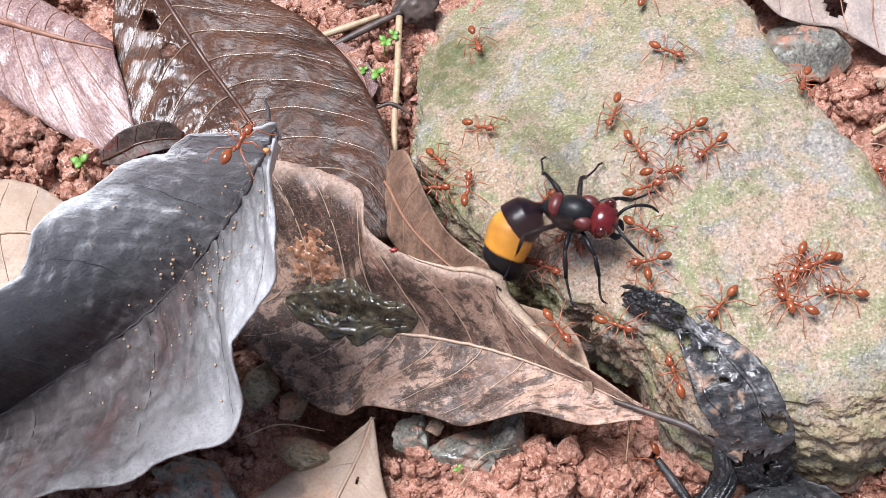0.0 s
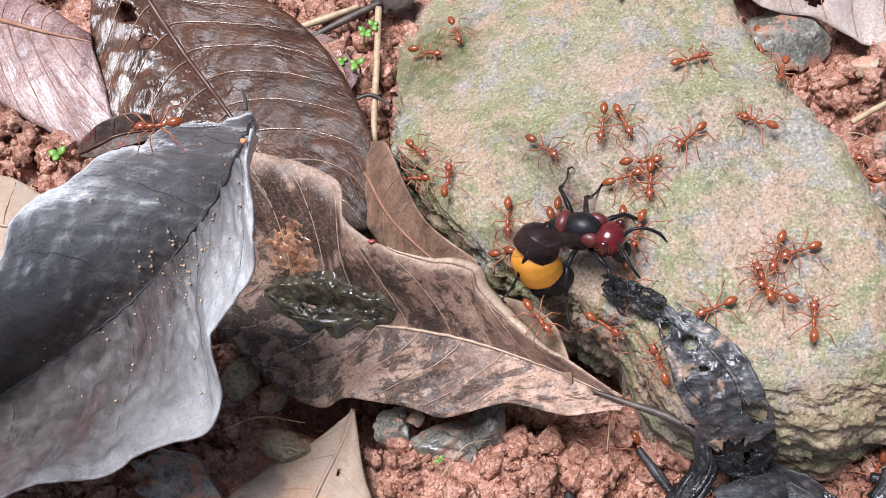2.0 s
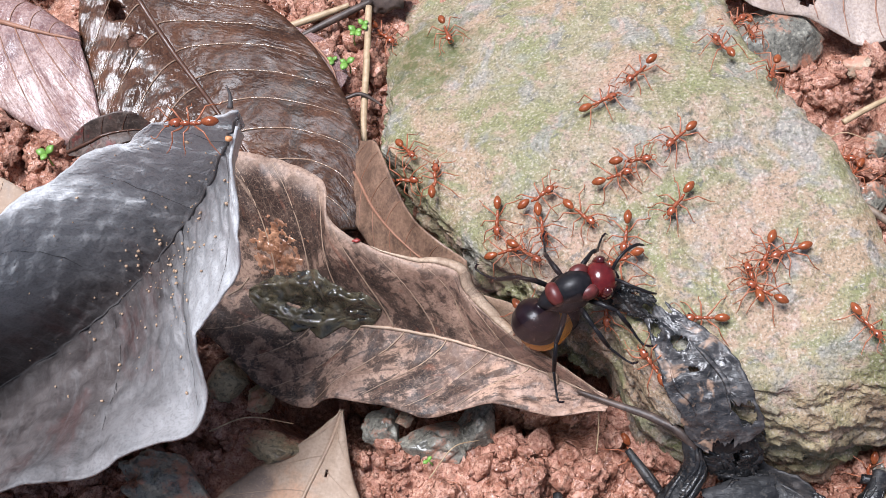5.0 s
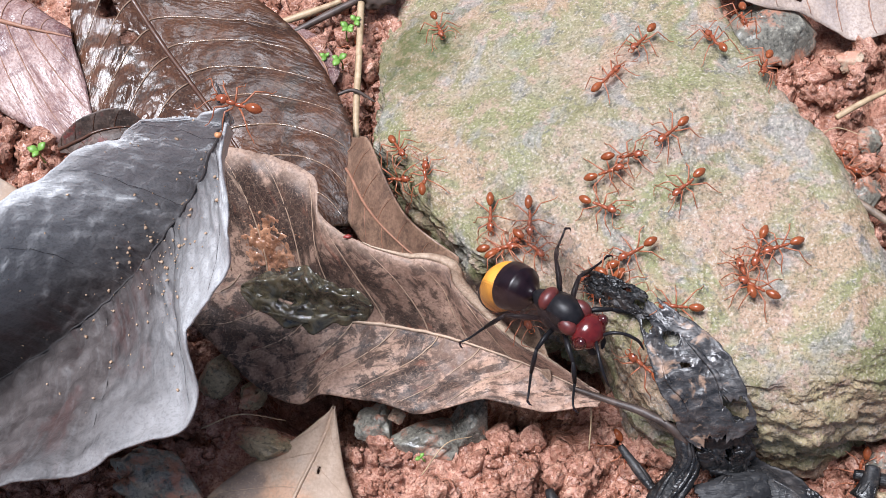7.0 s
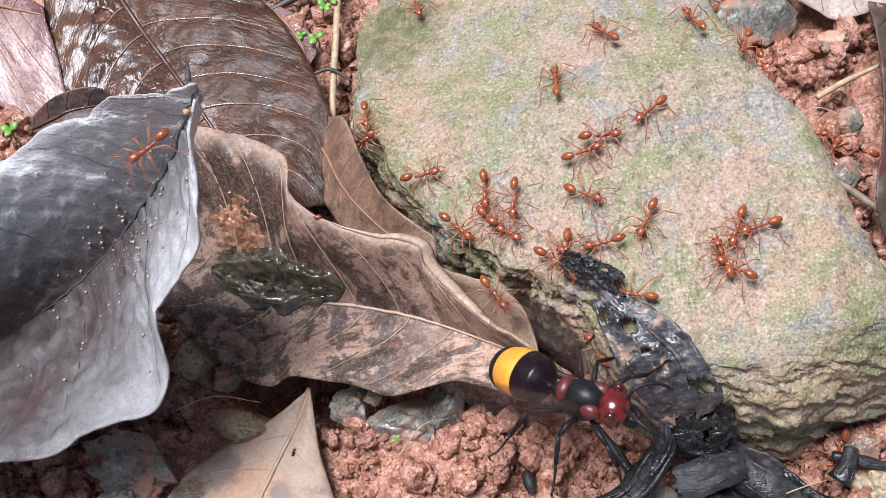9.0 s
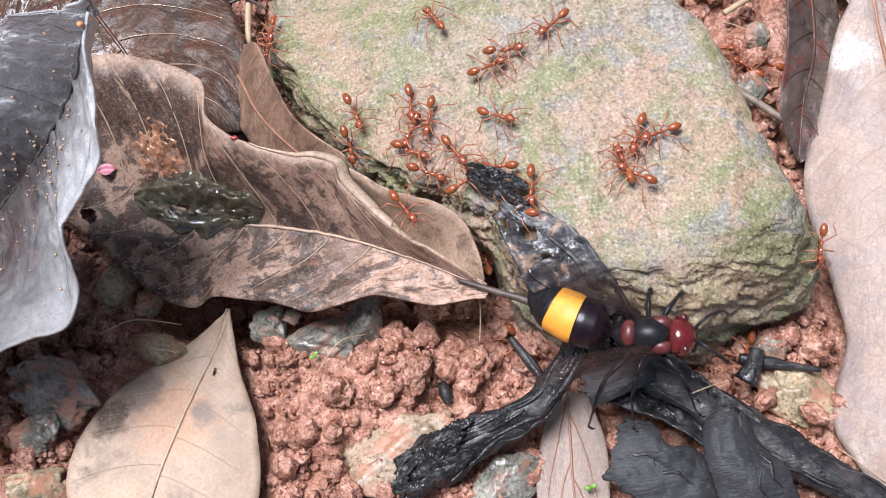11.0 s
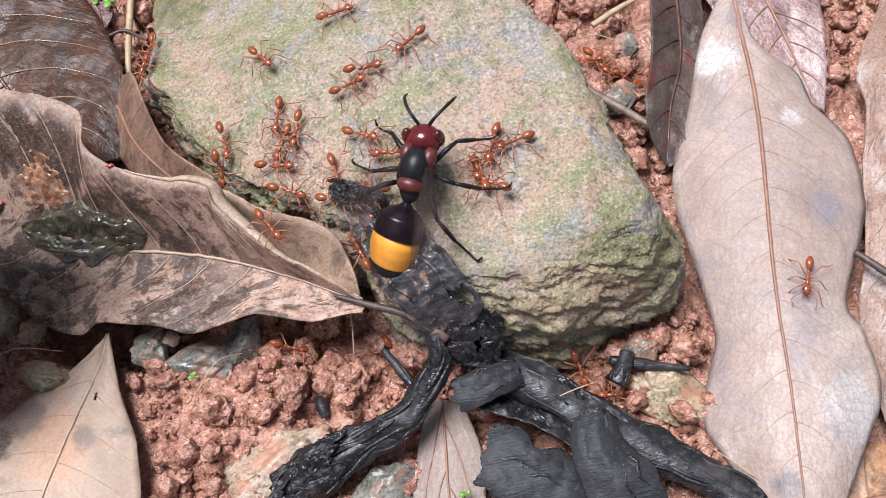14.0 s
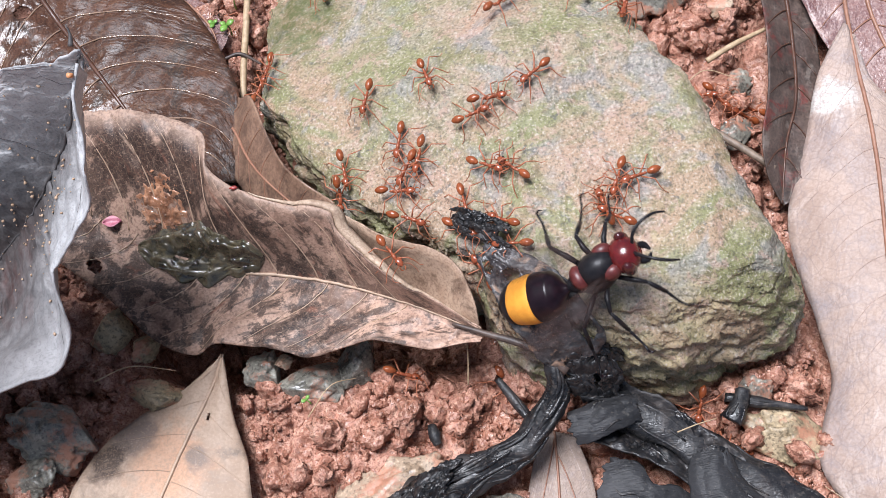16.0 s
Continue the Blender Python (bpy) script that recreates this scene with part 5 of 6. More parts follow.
tagged(part("bark_scrap", bm, BARK), "dark crumbled scrap of bark", "bark")
bm = bmesh.new()
petal = wilt_blade.at(0.17, 0.0)
sheet(bm, [[petal + Vector((1.5 * (u - 0.5) * 2, 1.0 * v * math.sin(3.1 * u + 0.02), 0.7 + 0.5 * v * v)) for v in (-1, -0.5, 0, 0.5, 1)] for u in [i / 8 for i in range(9)]])
thicken(on_wilted("petal", bm, plain_material("pink_petal", (0.42, 0.10, 0.16), (0.62, 0.25, 0.30), 0.4, 600), "small pink wilted petal"), 0.15)
bm = bmesh.new()
tube(bm, glide([(-14.4, 74.2, 59.4), (-14.2, 75.4, 60.2), (-14.5, 76.4, 61.0)], 8), [0.4, 0.22, 0.06], 6)
bmesh.ops.transform(bm, matrix=Matrix.Translation(-grey_blade.at(0.5, 0)), verts=bm.verts)
part("leaf_tip", bm, VEIN_GREY, grey_leaf, "dark pointed leaf tip")
bm = bmesh.new()
lump(bm, Vector((-14.8, 70.6, 58.6)), (0.45, 0.4, 0.4), 2, 2, 0.3)
bmesh.ops.transform(bm, matrix=Matrix.Translation(-grey_blade.at(0.5, 0)), verts=bm.verts)
part("orange_grain", bm, plain_material("orange_grain", (0.5, 0.2, 0.08), (0.66, 0.32, 0.15), 0.5, 900), grey_leaf, "orange soil grain")

# ---- insects ----
ANT = plain_material("ant_amber", (0.20, 0.044, 0.018), (0.34, 0.092, 0.04), 0.2, 900, 0.00005, 0.3)
ANT_DARK = plain_material("ant_rust", (0.15, 0.032, 0.010), (0.34, 0.092, 0.033), 0.18, 700, 0.00005)
ANT_LEG = plain_material("ant_leg", (0.27, 0.08, 0.037), (0.42, 0.15, 0.075), 0.35, 900, 0.00003)
BLACK = plain_material("hornet_black", (0.005, 0.005, 0.006), (0.016, 0.014, 0.016), 0.4, 900, 0.0002, 0.04)
MAROON = plain_material("hornet_maroon", (0.006, 0.003, 0.0048), (0.015, 0.0065, 0.0095), 0.3, 700, 0.0001, 0.1)
RED = plain_material("hornet_red", (0.062, 0.006, 0.007), (0.13, 0.012, 0.012), 0.2, 500, 0.0001, 0.2)
PLATE = plain_material("hornet_plate", (0.06, 0.010, 0.0095), (0.125, 0.026, 0.023), 0.4, 700, 0.00015)
ORANGE = plain_material("hornet_orange", (0.66, 0.25, 0.025), (0.84, 0.37, 0.05), 0.5, 350, 0.00015)
EYE = plain_material("hornet_eye", (0.03, 0.004, 0.004), (0.07, 0.008, 0.008), 0.12, 700, 0.00003, 0.6)
for m, s in ((BLACK, 0.22), (MAROON, 0.22), (RED, 0.4)):
    m.node_tree.nodes["Principled BSDF"].inputs["Specular IOR Level"].default_value = s
k = Mat("hornet_wing", 0.4, 0.08)
n = k.noise(260, 3, 0.6, 0.2, (1, 6, 1))
k.color(k.ramp(n, (0.35, (0.02, 0.011, 0.011)), (0.65, (0.07, 0.038, 0.03))))
k.b.inputs["Alpha"].default_value = 0.13
WING = k.m


def oval(bm, at, r, seg=16, shape=None):
    """An ovoid along x; shape(s) scales the section at s from -1 (rear) to 1 (front)."""
    rings = []
    n = seg
    for i in range(n + 1):
        a = math.pi * i / n
        x, w = -math.cos(a), math.sin(a)
        f = shape(x) if shape else 1
        rings.append([bm.verts.new((at[0] + x * r[0], at[1] + math.cos(b) * w * f * r[1], at[2] + math.sin(b) * w * f * r[2])) for b in [2 * math.pi * j / seg for j in range(seg)]] if 0 < i < n else [bm.verts.new((at[0] + x * r[0], at[1], at[2]))])
    for p, q in zip(rings, rings[1:]):
        for j in range(seg):
            a, b = p[j % len(p)], p[(j + 1) % len(p)]
            c, d = q[(j + 1) % len(q)], q[j % len(q)]
            bm.faces.new([v for v, keep in ((a, True), (b, len(p) > 1), (c, True), (d, len(q) > 1)) if keep])


def limb(parent, name, pts, radii, material, sides=6, label=""):
    bm = bmesh.new()
    tube(bm, pts, radii, sides)
    return part(name, bm, material, parent, label)


def build_ant(variant):
    ant = thing("weaver_ant", "amber red long-legged weaver ant", "ant", "ants")
    rnd = random.Random(variant)
    up = (0.0, 0.9, 0.4)[variant]
    bend = (0.0, 0.35, -0.4)[variant]
    bm = bmesh.new()
    oval(bm, (-2.75, bend * 0.8, 1.5 + up), (1.2, 0.69, 0.66), 12, lambda s: 1 - 0.1 * s - 0.34 * max(0, -s - 0.2))
    part("gaster", bm, ANT_DARK, ant)
    bm = bmesh.new()
    oval(bm, (-1.15, bend * 0.3, 1.4 + up * 0.3), (0.42, 0.24, 0.3), 8)
    part("petiole", bm, ANT, ant)
    bm = bmesh.new()
    oval(bm, (-0.35, 0, 1.45), (0.75, 0.29, 0.33), 10)
    oval(bm, (0.75, 0, 1.6), (0.72, 0.36, 0.38), 10)
    part("thorax", bm, ANT, ant)
    bm = bmesh.new()
    oval(bm, (2.15, -bend * 0.5, 1.6), (0.84, 0.66, 0.52), 12, lambda s: 1 - 0.24 * s)
    part("head", bm, ANT, ant)
    for side in (-1, 1):
        bm = bmesh.new()
        oval(bm, (2.2, -bend * 0.5 + side * 0.6, 1.82), (0.2, 0.14, 0.16), 8)
        part("eye", bm, BLACK, ant, "black eye")
        limb(ant, "mandible", glide([(2.9, -bend * 0.5 + side * 0.4, 1.5), (3.4, -bend * 0.5 + side * 0.42, 1.4), (3.7, -bend * 0.5 + side * 0.08, 1.35)], 6), [0.14, 0.1, 0.03], ANT_DARK, 5)
        limb(ant, "antenna", glide([(2.7, -bend * 0.5 + side * 0.3, 1.9), (3.5, side * (1.1 + 0.3 * rnd.random()), 2.5), (4.4, side * (1.5 + rnd.random()), 2.0), (5.3, side * (1.4 + rnd.random()), 1.3)], 10), [0.08, 0.07, 0.06, 0.07], ANT_LEG, 4)
        for x0, reach, fwd in ((1.0, 3.0, 2.6), (0.3, 3.4, 0.2), (-0.5, 3.5, -2.8)):
            j = rnd.uniform(-0.6, 0.6)
            limb(ant, "leg", [(x0, side * 0.3, 1.3), (x0 + fwd * 0.2, side * 0.8, 1.5), (x0 + fwd * 0.55 + j * 0.5, side * reach * 0.55, 2.5), (x0 + fwd * 0.75 + j, side * reach * 0.82, 1.2), (x0 + fwd + j, side * reach, 0.02), (x0 + fwd * 1.15 + j, side * (reach + 0.5), 0.0)], [0.13, 0.15, 0.11, 0.10, 0.065, 0.05], ANT_LEG, 5)
    for ob in ant.children:
        ob.data.transform(Matrix.Scale(0.9, 4))
    return ant


ANT_MODELS = [build_ant(i) for i in range(3)]
ANTS = []


def ant_pose(x, y, yaw, z=None):
    """An ant's pose on the rock or soil, tilted with the slope under it."""
    d = 2.0
    if z is None:
        z = max(surface_z(x, y), surface_z(x + 1, y), surface_z(x - 1, y), surface_z(x, y + 1), surface_z(x, y - 1))
        sx = max(-0.6, min(0.6, (surface_z(x + d, y) - surface_z(x - d, y)) / (2 * d)))
        sy = max(-0.6, min(0.6, (surface_z(x, y + d) - surface_z(x, y - d)) / (2 * d)))
    else:
        sx = sy = 0.0
    up = Vector((-sx, -sy, 1)).normalized()
    f = Vector((math.cos(radians(yaw)), math.sin(radians(yaw)), 0))
    f = (f - up * f.dot(up)).normalized()
    m = Matrix((f, up.cross(f), up)).transposed().to_4x4()
    m.translation = Vector((x, y, z)) * MM
    return m


def ant_on(*rows):
    """An ant; rows of seconds, place in millimetres, heading, and the height of what it stands on if that is a leaf."""
    i = len(ANTS)
    first = ant_pose(*rows[0][1:])
    if i < 3:
        ant = ANT_MODELS[i]
        ant.matrix_basis = first
    else:
        ant = copy_thing(ANT_MODELS[(i * 2) % 3], first)
    ANTS.append((ant, rows))


ant_on((7, 43.8, 81.7, -143))
ant_on((7, 37.5, 79.0, -2))
ant_on((7, 34.7, 77.5, 1))
ant_on((7, 56.1, 62.6, -167))
ant_on((7, 53.3, 62.6, -121))
ant_on((7, 51.8, 57.2, 148))
ant_on((7, 50.8, 59.0, 102))
ant_on((7, 59.0, 92.2, -131))
ant_on((7, 11.9, 114.2, -70))
ant_on((3, 4.0, 90.3, -57), (7, 4.0, 89.9, -60), (11, 1.4, 95.5, -94), (15, 1.9, 99.5, -103))
ant_on((3, 3.6, 86.2, -6), (7, 3.3, 85.5, -8), (11, 0.9, 92.7, 50), (15, 0.6, 95.0, 56))
ant_on((3, 8.6, 83.8, 86), (7, 8.0, 83.6, 89), (11, 14.0, 76.1, -70), (15, 13.7, 74.8, -83))
ant_on((3, 17.2, 75.3, -100), (7, 17.4, 75.2, -99), (11, 22.4, 74.7, -89), (15, 22.7, 76.5, -106))
ant_on((3, 23.9, 71.9, -83), (7, 22.9, 72.9, -102), (11, 24.9, 71.8, -115), (15, 25.4, 73.1, -115))
ant_on((3, 19.1, 68.1, -27), (7, 22.6, 68.6, -45), (11, 21.8, 66.9, -29), (15, 21.8, 68.3, -6))
ant_on((3, 16.9, 69.8, -8), (7, 19.0, 69.2, 15), (11, 21.8, 70.5, -123), (15, 23.2, 71.6, -125))
ant_on((0.5, 23.0, 73.2, -155), (3, 25.2, 73.0, -67), (7, 33.2, 72.6, -37), (11, 35.0, 69.5, -33), (15, 35.6, 68.7, -35))
ant_on((0.5, 31.8, 90.7, -105), (1.5, 30.8, 85.7, -81), (3, 38.0, 88.8, -157), (7, 42.7, 99.7, -128), (10.5, 38.1, 95.8, -303), (16, 41.0, 97.0, -310))
ant_on((0.5, 41.2, 85.0, -158), (3, 31.2, 87.0, -14), (7, 37.0, 93.2, 36), (10.5, 28.2, 87.5, 134), (13, 24.1, 88.2, -10), (15, 18.4, 85.3, -110))
ant_on((0.5, 34.1, 83.9, -71), (3, 40.1, 70.2, -129), (7, 44.8, 73.3, -150), (11, 37.9, 57.1, -105), (15, 39.0, 67.4, -229))
ant_on((0.5, 33.5, 66.2, -177), (3, 33.1, 71.7, -45), (7, 36.8, 64.7, -159), (11, 33.7, 61.8, -189), (15, 36.6, 59.2, -209))
ant_on((0.5, 42.0, 58.1, -137), (3.5, 44.9, 53.4, -188), (7, 41.1, 55.6, -190), (11, 35.5, 54.5, -199), (15, 37.0, 55.6, -189))
ant_on((0.5, 35.3, 50.1, 87), (3.5, 36.3, 50.0, 88), (7, 36.2, 49.0, 125), (11, 31.2, 52.5, 104), (15, 32.9, 53.6, 99))
ant_on((0.5, 62.2, 108.9, -84), (7, 58.3, 103.2, -105), (11, 72.5, 85.6, -63), (15, 75.0, 84.8, -45))
ant_on((3.5, 74.7, 82.8, 163), (7, 75.1, 83.7, 326), (11, 76.8, 82.9, 499), (15, 78.6, 82.5, 518))
ant_on((7, 0.7, 47.6, 162), (11, 0.5, 47.6, 198), (13, 17.8, 44.0, 353))
ant_on((0.5, 19.8, 78.8, 34), (1.5, 22.9, 85.6, -74), (3, 25.5, 83.0, 88), (3.5, 27.6, 82.8, 43), (7, 18.3, 69.0, -2), (11, 12.8, 71.7, -95), (15, 12.9, 71.1, -105))
ant_on((0.5, 41.2, 101.5, -40), (3, 50.6, 92.3, 44), (7, 63.2, 116.7, 34), (15, 59.0, 93.0, 64))
ant_on((0.5, 33.6, 71.3, -43), (3, 36.4, 66.8, -178), (7, 31.4, 62.6, -172), (11, 29.2, 60.7, -344), (15, 30.6, 59.8, -402))
ant_on((0.5, 33.3, 61.6, -87), (7, 33.7, 60.6, -39), (11, 23.8, 64.0, -27), (15, 23.1, 64.1, -20))
ant_on((0.5, 28.3, 58.2, -19), (3, 30.1, 56.0, -41), (7, 32.3, 60.5, -148), (11, 28.1, 65.5, -59), (15, 31.5, 63.6, -82))
ant_on((0.5, 58.4, 58.1, 162), (3, 55.4, 49.0, 17), (7, 73.0, 52.3, -160), (11, 77.7, 47.2, -90), (12.5, 60.9, 34.5, -49), (15, 62.5, 34.5, -110))
ant_on((11, 67.3, 36.1, -92), (15, 65.5, 27.1, -211))
ant_on((12.7, 96.8, 40.5, -111, 8))
ant_on((13, 19.5, 58.0, -64, 19))
ant_on((0, -17.6, 71.0, 62, 59), (1.5, -24.5, 74.9, 164, 57), (3, -26.6, 73.6, 198, 54), (7, -12.0, 72.9, 157, 60), (8.5, -8.3, 68.5, 248, 57), (9.6, -40, 74.6, 180, 38))
ant_on((3, 40.0, 115.3, 62), (7, 47.7, 120.0, 70), (13, 39.8, 95.5, 65), (15, 28.2, 86.2, -73))
ant_on((0.5, 55.4, 62.4, -167), (3, 53.2, 97.8, -259))
ant_on((0.5, 11.5, 94.9, -29), (3, 3.6, 123.2, -14), (7, -3.0, 114.0, -74))
ant_on((13, 73.6, 85.8, -27))
ant_on((13, 80.2, 83.3, 165))
ant_on((15, 33.2, 41.8, -60))

# the hornet: x forward, z up, its thorax at the origin
hornet = thing("hornet", "black and dark red hornet with an orange banded abdomen", "hornet")
bm = bmesh.new()
oval(bm, (0.2, 0, 0.3), (2.75, 2.1, 2.25), 22, lambda s: 1 + 0.05 * s)
part("mesonotum", bm, BLACK, hornet, "black back plate with soft sheen")
bm = bmesh.new()
oval(bm, (-0.1, 0, -0.6), (3.1, 2.5, 1.95), 20, lambda s: 1 - 0.08 * s)
part("pleura", bm, BLACK, hornet, "hairy black underside of the thorax")
for side in (-1, 1):
    bm = bmesh.new()
    oval(bm, (1.7, side * 1.45, 0.7), (1.35, 0.95, 1.15), 14)
    part("pronotum", bm, PLATE, hornet, "dark red shoulder")
bm = bmesh.new()
oval(bm, (-2.15, 0, 0.95), (1.05, 1.65, 1.3), 16)
part("scutellum", bm, PLATE, hornet, "dark red plate behind the back")
bm = bmesh.new()
oval(bm, (-2.7, 0, -0.3), (1.7, 1.9, 1.9), 16, lambda s: 0.8 + 0.3 * s)
part("propodeum", bm, BLACK, hornet)
bm = bmesh.new()
oval(bm, (1.2, 0, 0), (1.8, 2.25, 2.0), 24, lambda s: (1.03 - s * s) ** -0.16 - 0.06 * s)
head = part("head", bm, RED, hornet, "glossy dark red head")
head.location = (2.75 * MM, 0, 0.1 * MM)
for side in (-1, 1):
    bm = bmesh.new()
    oval(bm, (1.35, side * 1.95, 0.35), (0.85, 0.75, 1.5), 14)
    part("eye", bm, EYE, head, "dark compound eye")
    limb(head, "mandible", glide([(2.4, side * 0.9, -1.0), (3.3, side * 0.95, -1.5), (3.9, side * 0.2, -1.7)], 8), [0.5, 0.45, 0.12], BLACK, 8)
    limb(head, "antenna", glide([(2.5, side * 0.5, 1.0), (3.2, side * 1.4, 2.0), (4.4, side * 2.3, 2.2), (6.0, side * 3.0, 1.6), (7.2, side * 3.1, 0.6)], 20), [0.22, 0.22, 0.2, 0.22, 0.2, 0.12], BLACK, 8, "black antenna")
bm = bmesh.new()
oval(bm, (2.35, 0, -0.6), (0.75, 1.05, 0.95), 12)
part("clypeus", bm, RED, head)
# abdomen: three stretches of one turned shape
PROFILE_S = [0, 0.05, 0.1, 0.17, 0.3, 0.48, 0.65, 0.8, 0.91, 0.97, 1.0]
PROFILE_R = [0.4, 0.9, 2.0, 2.8, 3.12, 3.2, 2.95, 2.3, 1.5, 0.7, 0.1]


def turned(bm, s0, s1, swell=0.0, joint=0.0, length=12.3, seg=28):
    rings = []
    for i in range(25):
        s = s0 + (s1 - s0) * i / 24
        r = float(np.interp(s, PROFILE_S, PROFILE_R)) * (1 + swell)
        if s < joint:
            r *= math.sqrt(max(0.05, 1 - ((joint - s) / (joint - s0)) ** 2 * 0.9))
        rings.append([bm.verts.new((-s * length, math.cos(a) * r, math.sin(a) * r * 0.92 - 1.4 * s * s)) for a in [2 * math.pi * j / seg for j in range(seg)]])
    for p, q in zip(rings, rings[1:]):
        for j in range(seg):
            bm.faces.new((p[j], p[(j + 1) % seg], q[(j + 1) % seg], q[j]))
    bm.faces.new(rings[0])
    bm.faces.new(rings[-1])


bm = bmesh.new()
turned(bm, 0.0, 0.37, 0.012)
gaster = part("gaster", bm, MAROON, hornet, "dark maroon front of the abdomen")
gaster.location = (-4.1 * MM, 0, -0.3 * MM)
bm = bmesh.new()
turned(bm, 0.2, 0.645, -0.004, 0.39)
band = part("orange_band", bm, ORANGE, gaster, "bright orange band")
bm = bmesh.new()
turned(bm, 0.47, 0.8, -0.012, 0.66)
turned(bm, 0.78, 0.9, 0.0)
turned(bm, 0.88, 1.0, -0.02)
tail = part("tail", bm, BLACK, gaster, "black rear segments of the abdomen")
LEGS = []
for side in (-1, 1):
    for name, x0, pts in (("leg", 1.4, [(0, 0, 0), (1.5, 1.9, 0.6), (3.0, 3.6, 0.3), (4.0, 5.4, -2.2), (4.6, 7.4, -3.6), (5.2, 8.4, -3.6)]),
                          ("leg", 0.2, [(0, 0, 0), (-0.4, 2.4, 0.9), (-0.6, 4.6, 0.8), (-0.2, 7.2, -2.4), (0.6, 9.6, -3.7), (1.0, 10.8, -3.7)]),
                          ("leg", -1.4, [(0, 0, 0), (-1.8, 2.4, 1.0), (-3.6, 4.4, 1.2), (-4.8, 7.0, -2.2), (-5.4, 9.4, -3.8), (-5.8, 11.0, -3.8)])):
        p = [Vector((0.92 * q[0], 0.84 * q[1] * side, q[2])) for q in pts]
        leg = limb(hornet, "leg", p[:3], [0.3, 0.4, 0.33, 0.25], BLACK, 8)
        leg.location = Vector((x0, side * 1.5, -1.4)) * MM
        limb(leg, "tibia", [p[2], p[2].lerp(p[3], 0.5), p[3]], [0.21, 0.32, 0.25], BLACK, 8)
        limb(leg, "tarsus", glide(p[3:], 8), [0.19, 0.16, 0.13], BLACK, 6)
        limb(leg, "claw", [p[5], p[5] + Vector((0.5, 0.3 * side, 0.2)), p[5] + Vector((0.8, 0.2 * side, -0.2))], [0.18, 0.14, 0.04], MAROON, 5)
        LEGS.append((leg, leg.location.copy(), side))
WINGS = []
for side in (-1, 1):
    for name, length, wide, x0 in (("forewing", 17.0, 4.2, 1.0), ("hindwing", 11.5, 3.2, -0.6)):
        bm = bmesh.new()
        rows = []
        for i in range(17):
            u = i / 16
            w = wide * (0.16 + 0.84 * math.sin(math.pi * min(1, u ** 0.8 * 0.93 + 0.03)))
            rows.append([Vector((-length * u, side * (v * w - 0.25 * wide + 0.4), 0.25 * math.sin(v * 9 + u * 4) + 0.3 * math.sin(u * 3))) for v in [j / 6 for j in range(7)]])
        sheet(bm, rows)
        wing = part(name, bm, WING, hornet, "smoky brown translucent wing")
        thicken(wing, 0.06)
        wing.location = Vector((x0, side * 1.9, 1.6)) * MM
        WINGS.append((wing, wing.location.copy(), side, name))

BIG = 1.12  # the hornet's size against the numbers above
for ob in [head, *head.children]:
    ob.data.transform(Matrix.Scale(1.02, 4))
for ob in hornet.children_recursive:
    ob.location *= BIG
    ob.data.transform(Matrix.Scale(BIG, 4))
LEGS = [(ob, at * BIG, side) for ob, at, side in LEGS]
WINGS = [(ob, at * BIG, side, name) for ob, at, side, name in WINGS]

HORNET = [  # seconds, place in mm, heading, nod, then the turn and droop of its abdomen
    (0, 22.9, 72.5, 28, -24, -6, 55, 30),
    (0.5, 18.4, 66.1, 28, 1, -2, 100, 91),
    (1, 18.4, 67.2, 28, -10, 0, 99, 92),
    (1.5, 27.3, 71.4, 28, 1, -4, 64, 43),
    (2, 26.3, 67.9, 28, -25, -10, 73, 67),
    (2.5, 27.5, 70.6, 28, -1, 0, 61, 84),
    (3, 21.4, 63.6, 28, 10, -4, 100, 99),
    (3.5, 23.5, 60.7, 28, 27, -8, 40, 125),
    (3.7, 23.2, 58.5, 28, 29, 8, 40, 125),
    (5.8, 26.4, 59.2, 28, -1, -8, 40, 112),
    (6, 24.6, 58, 28, -8, -2, 40, 125),
    (6.5, 25.9, 56.3, 28, -19, -15, 40, 125),
    (7, 25, 55.3, 28, -43, -1, 1, 55),
    (7.5, 23.6, 66.5, 28, 83, 6, -20, 60),
    (8, 32, 69.9, 28, 11, -12, 15, 27),
    (8.2, 25.7, 60.6, 28, -24, -18, 10, 29),
    (10.3, 41.5, 34.4, 24, -42, -20, -16, 0),
    (10.5, 43.3, 34.7, 25, -85, -1, 10, 0),
    (11, 50.2, 34.8, 22, -12, -6, -22, 0),
    (11.5, 51.5, 54.5, 29, 28, -17, -4, 1),
    (12, 55.5, 51.9, 29, 3, -10, 19, 0),
    (12.5, 53.2, 53.8, 29, 0, 6, 40, 0),
    (13, 54.6, 53.7, 29, 19, -2, 21, 0),
    (13.5, 48, 51.3, 30.5, 55, -13, -20, 48),
    (14, 41.9, 58.4, 30.5, 64, -15, -9, 30),
    (14.5, 43.3, 57.2, 30.5, 70, -10, -18, 38),
    (15, 48.9, 53.8, 30.5, 44, -16, -11, 26),
    (15.5, 42.1, 58.5, 30.5, 80, -16, -3, 22),
    (16, 47.4, 47.2, 30.5, 17, -26, -20, 14),
]


def spread(t):
    """How far the hornet holds its wings open at t seconds, in degrees."""
    return float(np.interp(t, [0, 2, 2.5, 3, 3.5, 6, 6.5, 7, 7.5, 8.2, 10.3, 10.5, 10.8, 11.2, 11.6, 12.5, 13, 13.6, 15.5, 16],
                           [42, 34, 46, 20, 8, 10, 10, 22, 30, 14, 30, 44, 34, 10, 12, 34, 26, 12, 10, 16]))


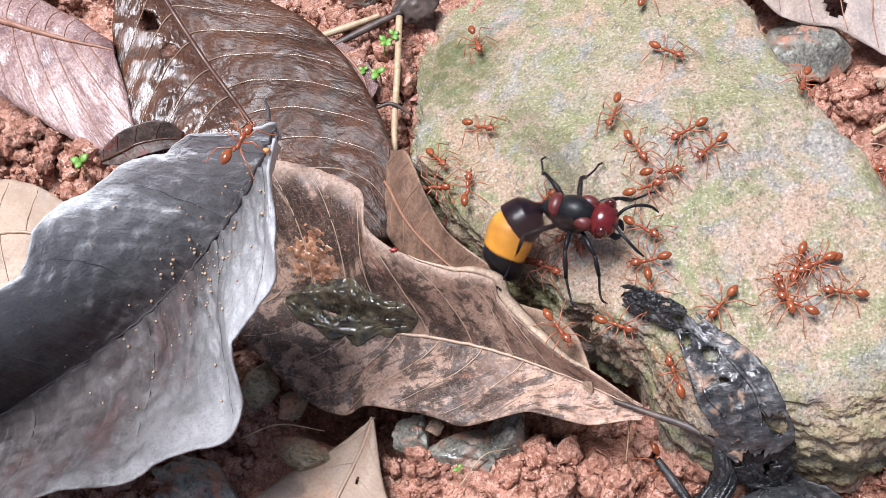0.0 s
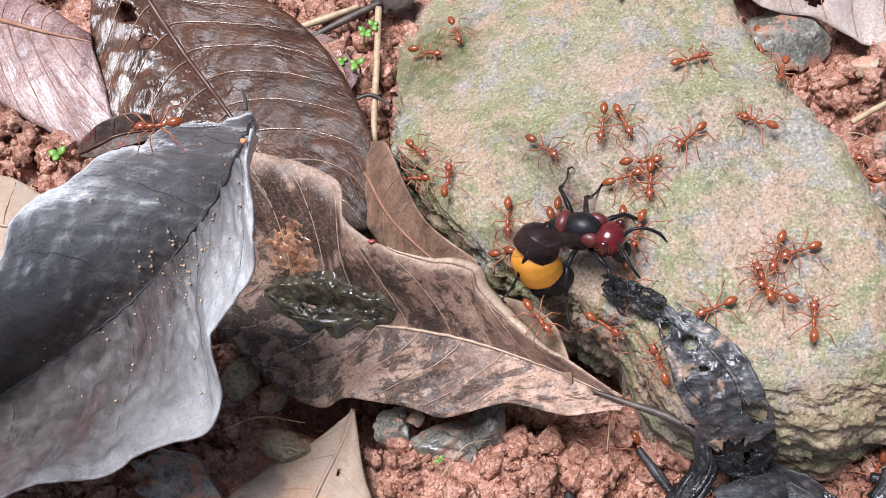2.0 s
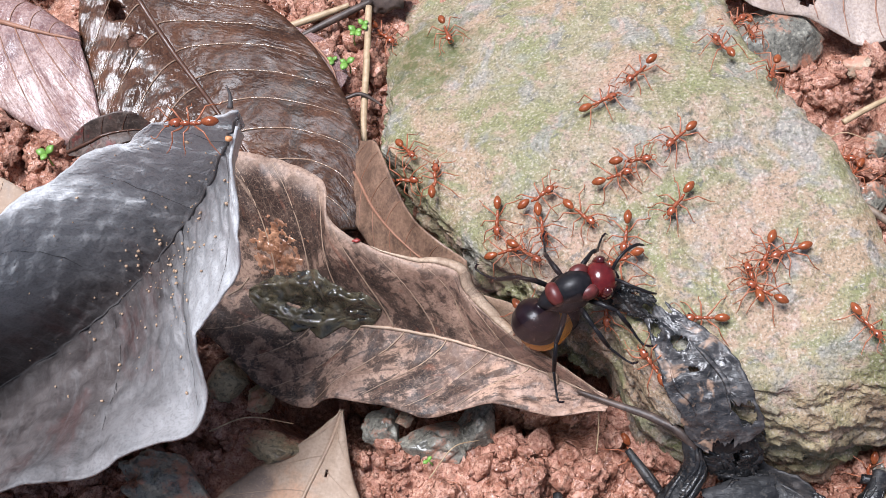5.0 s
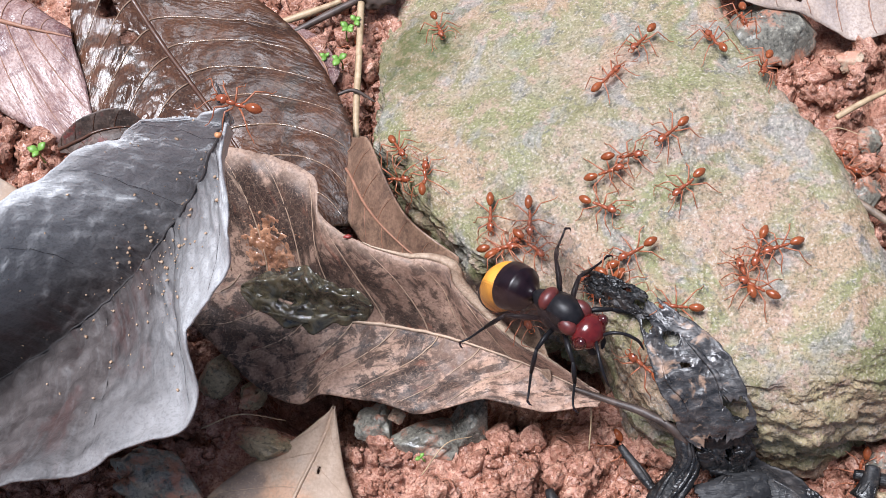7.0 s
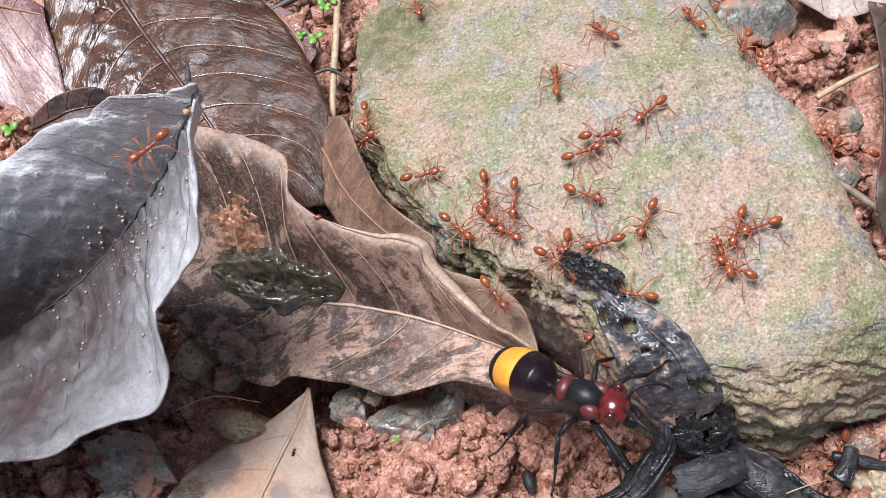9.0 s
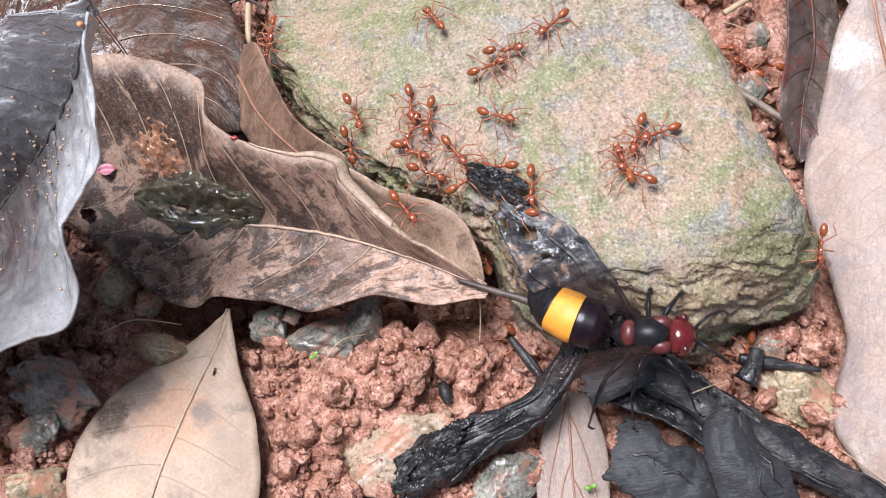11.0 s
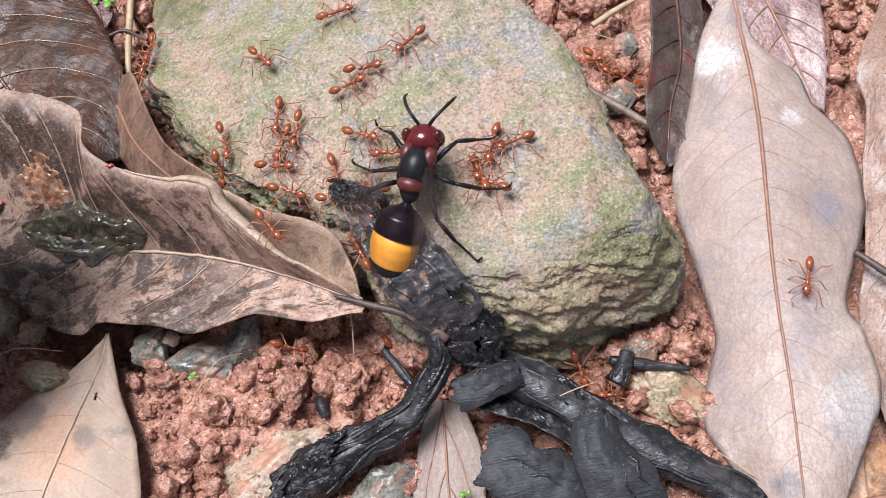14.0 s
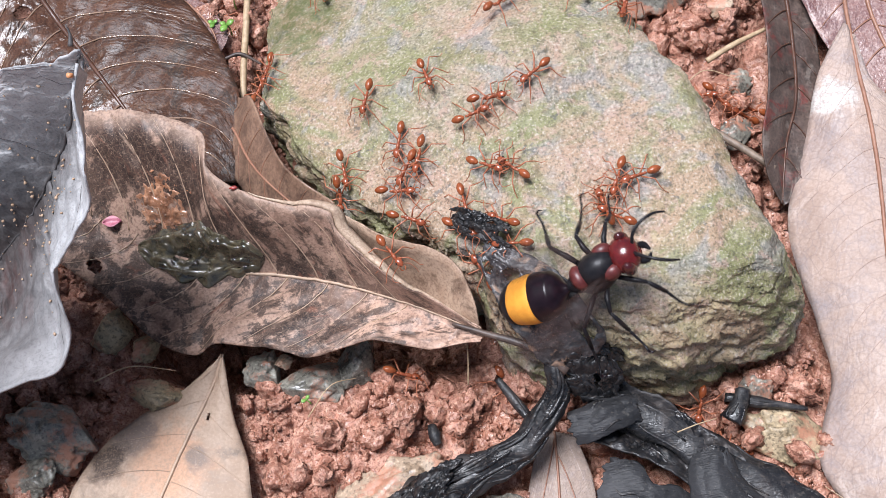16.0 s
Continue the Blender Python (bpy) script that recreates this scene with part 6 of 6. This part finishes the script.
def motions():
    body, belly, bands, tails = [], [], [], []
    rows = list(HORNET)
    full = []
    for a, b in zip(rows, rows[1:]):
        full.append(a)
        if abs(b[4] - a[4]) > 55 and b[0] - a[0] < 1.5:
            full.append(tuple(round((p + q) / 2, 2) for p, q in zip(a, b)))
    full.append(rows[-1])
    for t, x, y, z, yaw, nod, turn, droop in full:
        lean = 6 * math.sin(t * 5.3)
        body.append((t, pose(x * MM, y * MM, z * MM, lean, nod, yaw)))
        belly.append((t, pose(-4.1 * BIG * MM, 0, -0.3 * BIG * MM, 0, -droop * 0.6, turn * 0.84)))
        twist = 0.42 * turn
        curl = droop * 0.5 + 4
        j1, j2 = (Vector((-s * 12.3, 0, -1.4 * s * s - 1.2)) * BIG * MM for s in (0.37, 0.64))
        m1 = Matrix.Translation(j1) @ pose(0, 0, 0, 0, -curl, twist) @ Matrix.Translation(-j1)
        bands.append((t, m1))
        tails.append((t, m1 @ Matrix.Translation(j2) @ pose(0, 0, 0, 0, -curl, twist) @ Matrix.Translation(-j2)))
    walk(hornet, body)
    walk(gaster, belly)
    walk(band, bands)
    walk(tail, tails)
    walk(head, [(t, pose(2.75 * BIG * MM, 0, 0.1 * BIG * MM, 8 * math.sin(t * 2.7), 10 + 8 * math.sin(t * 1.9), 14 * math.sin(t * 2.3))) for t in np.arange(0, 16.01, 0.5)])
    for i, (leg, at, side) in enumerate(LEGS):
        walk(leg, [(t, Matrix.Translation(at) @ pose(0, 0, 0, side * 7 * math.sin(t * 4.1 + i), 5 * math.sin(t * 3.3 + 2 * i), 13 * math.sin(t * 3.7 + 1.7 * i))) for t in np.arange(0, 16.01, 0.25)])
    for wing, at, side, name in WINGS:
        beat = []
        for f in range(0, 481):
            t = f / 30
            open_by = spread(t) * (1.0 if name == "forewing" else 0.8)
            s = 1 if f % 2 else -1
            flick = s * min(30.0, open_by * 0.7)
            beat.append((t, Matrix.Translation(at) @ pose(0, 0, 0, side * (8 + 0.3 * open_by + 0.35 * flick), 6 + 0.3 * open_by, -side * (4 + open_by + 0.6 * flick))))
        walk(wing, beat)
    base = Vector(wilt_c) * MM
    walk(wilted_leaf, [(t, Matrix.Translation(base + Vector((x, y, 0)) * MM)) for t, x, y in ((0, -0.5, 0.4), (1, -0.7, 0.35), (3, -0.7, 0.3), (3.5, -1.1, 0.25), (6, -1.3, 0.5), (8.2, -1.5, 0.5), (10.3, -2.7, 0.6), (10.5, -2.4, 0.7), (11, -1.2, 0.4), (11.5, -0.7, 0.4), (12, -0.2, 0.3), (12.5, 0, 0), (16, 0, 0))])
    walk(flap, [(t, Matrix.Translation(Vector((x, y, z)) * MM)) for t, x, y, z in ((0, -6.5, 2.5, -1.5), (8.2, -6, 2.2, -1.5), (10.3, 0, 0, 0), (16, 0, 0, 0))])
    torn = torn_leaf.location.copy()
    walk(torn_leaf, [(t, Matrix.Translation(torn + Vector((x, y, z)) * MM) @ pose(0, 0, 0, rx, ry, rz)) for t, x, y, z, rx, ry, rz in ((0, 0, 0, 0, 0, 0, 0), (7, 0, 0, 0, 0, 0, 0), (8.2, -1.2, 0, -0.6, 2, -3, 4), (10.3, -2.4, 0.2, -1.6, 3, -5, 8), (16, -2.4, 0.2, -1.6, 3, -5, 8))])
    for i, (ant, rows) in enumerate(ANTS):
        keys = []
        for t, *p in rows:
            keys.append((t, ant_pose(*p)))
        if keys[0][0] > 0:
            keys.insert(0, (0, keys[0][1]))
        if keys[-1][0] < 16:
            keys.append((16, keys[-1][1]))
        out = []
        for (ta, ma), (tb, mb) in zip(keys, keys[1:]):
            n = max(1, int((tb - ta) / 0.8)) if (ma.translation - mb.translation).length > 0.0005 else max(1, int(math.degrees(ma.to_quaternion().rotation_difference(mb.to_quaternion()).angle) / 80) + 1)
            for k in range(n):
                s = k / n
                m = ma.lerp(mb, s)
                if s and rows[0][-1] == rows[0][3] or len(rows[0]) == 4:
                    p = m.translation / MM
                    m.translation.z = max(m.translation.z, (surface_z(p.x, p.y)) * MM)
                out.append((ta + (tb - ta) * s, m @ pose(0, 0, 0, 0, 0, 5 * math.sin(3 * k + i) if n > 1 and s else 0)))
        out.append((16.0, keys[-1][1]))
        walk(ant, out)


motions()
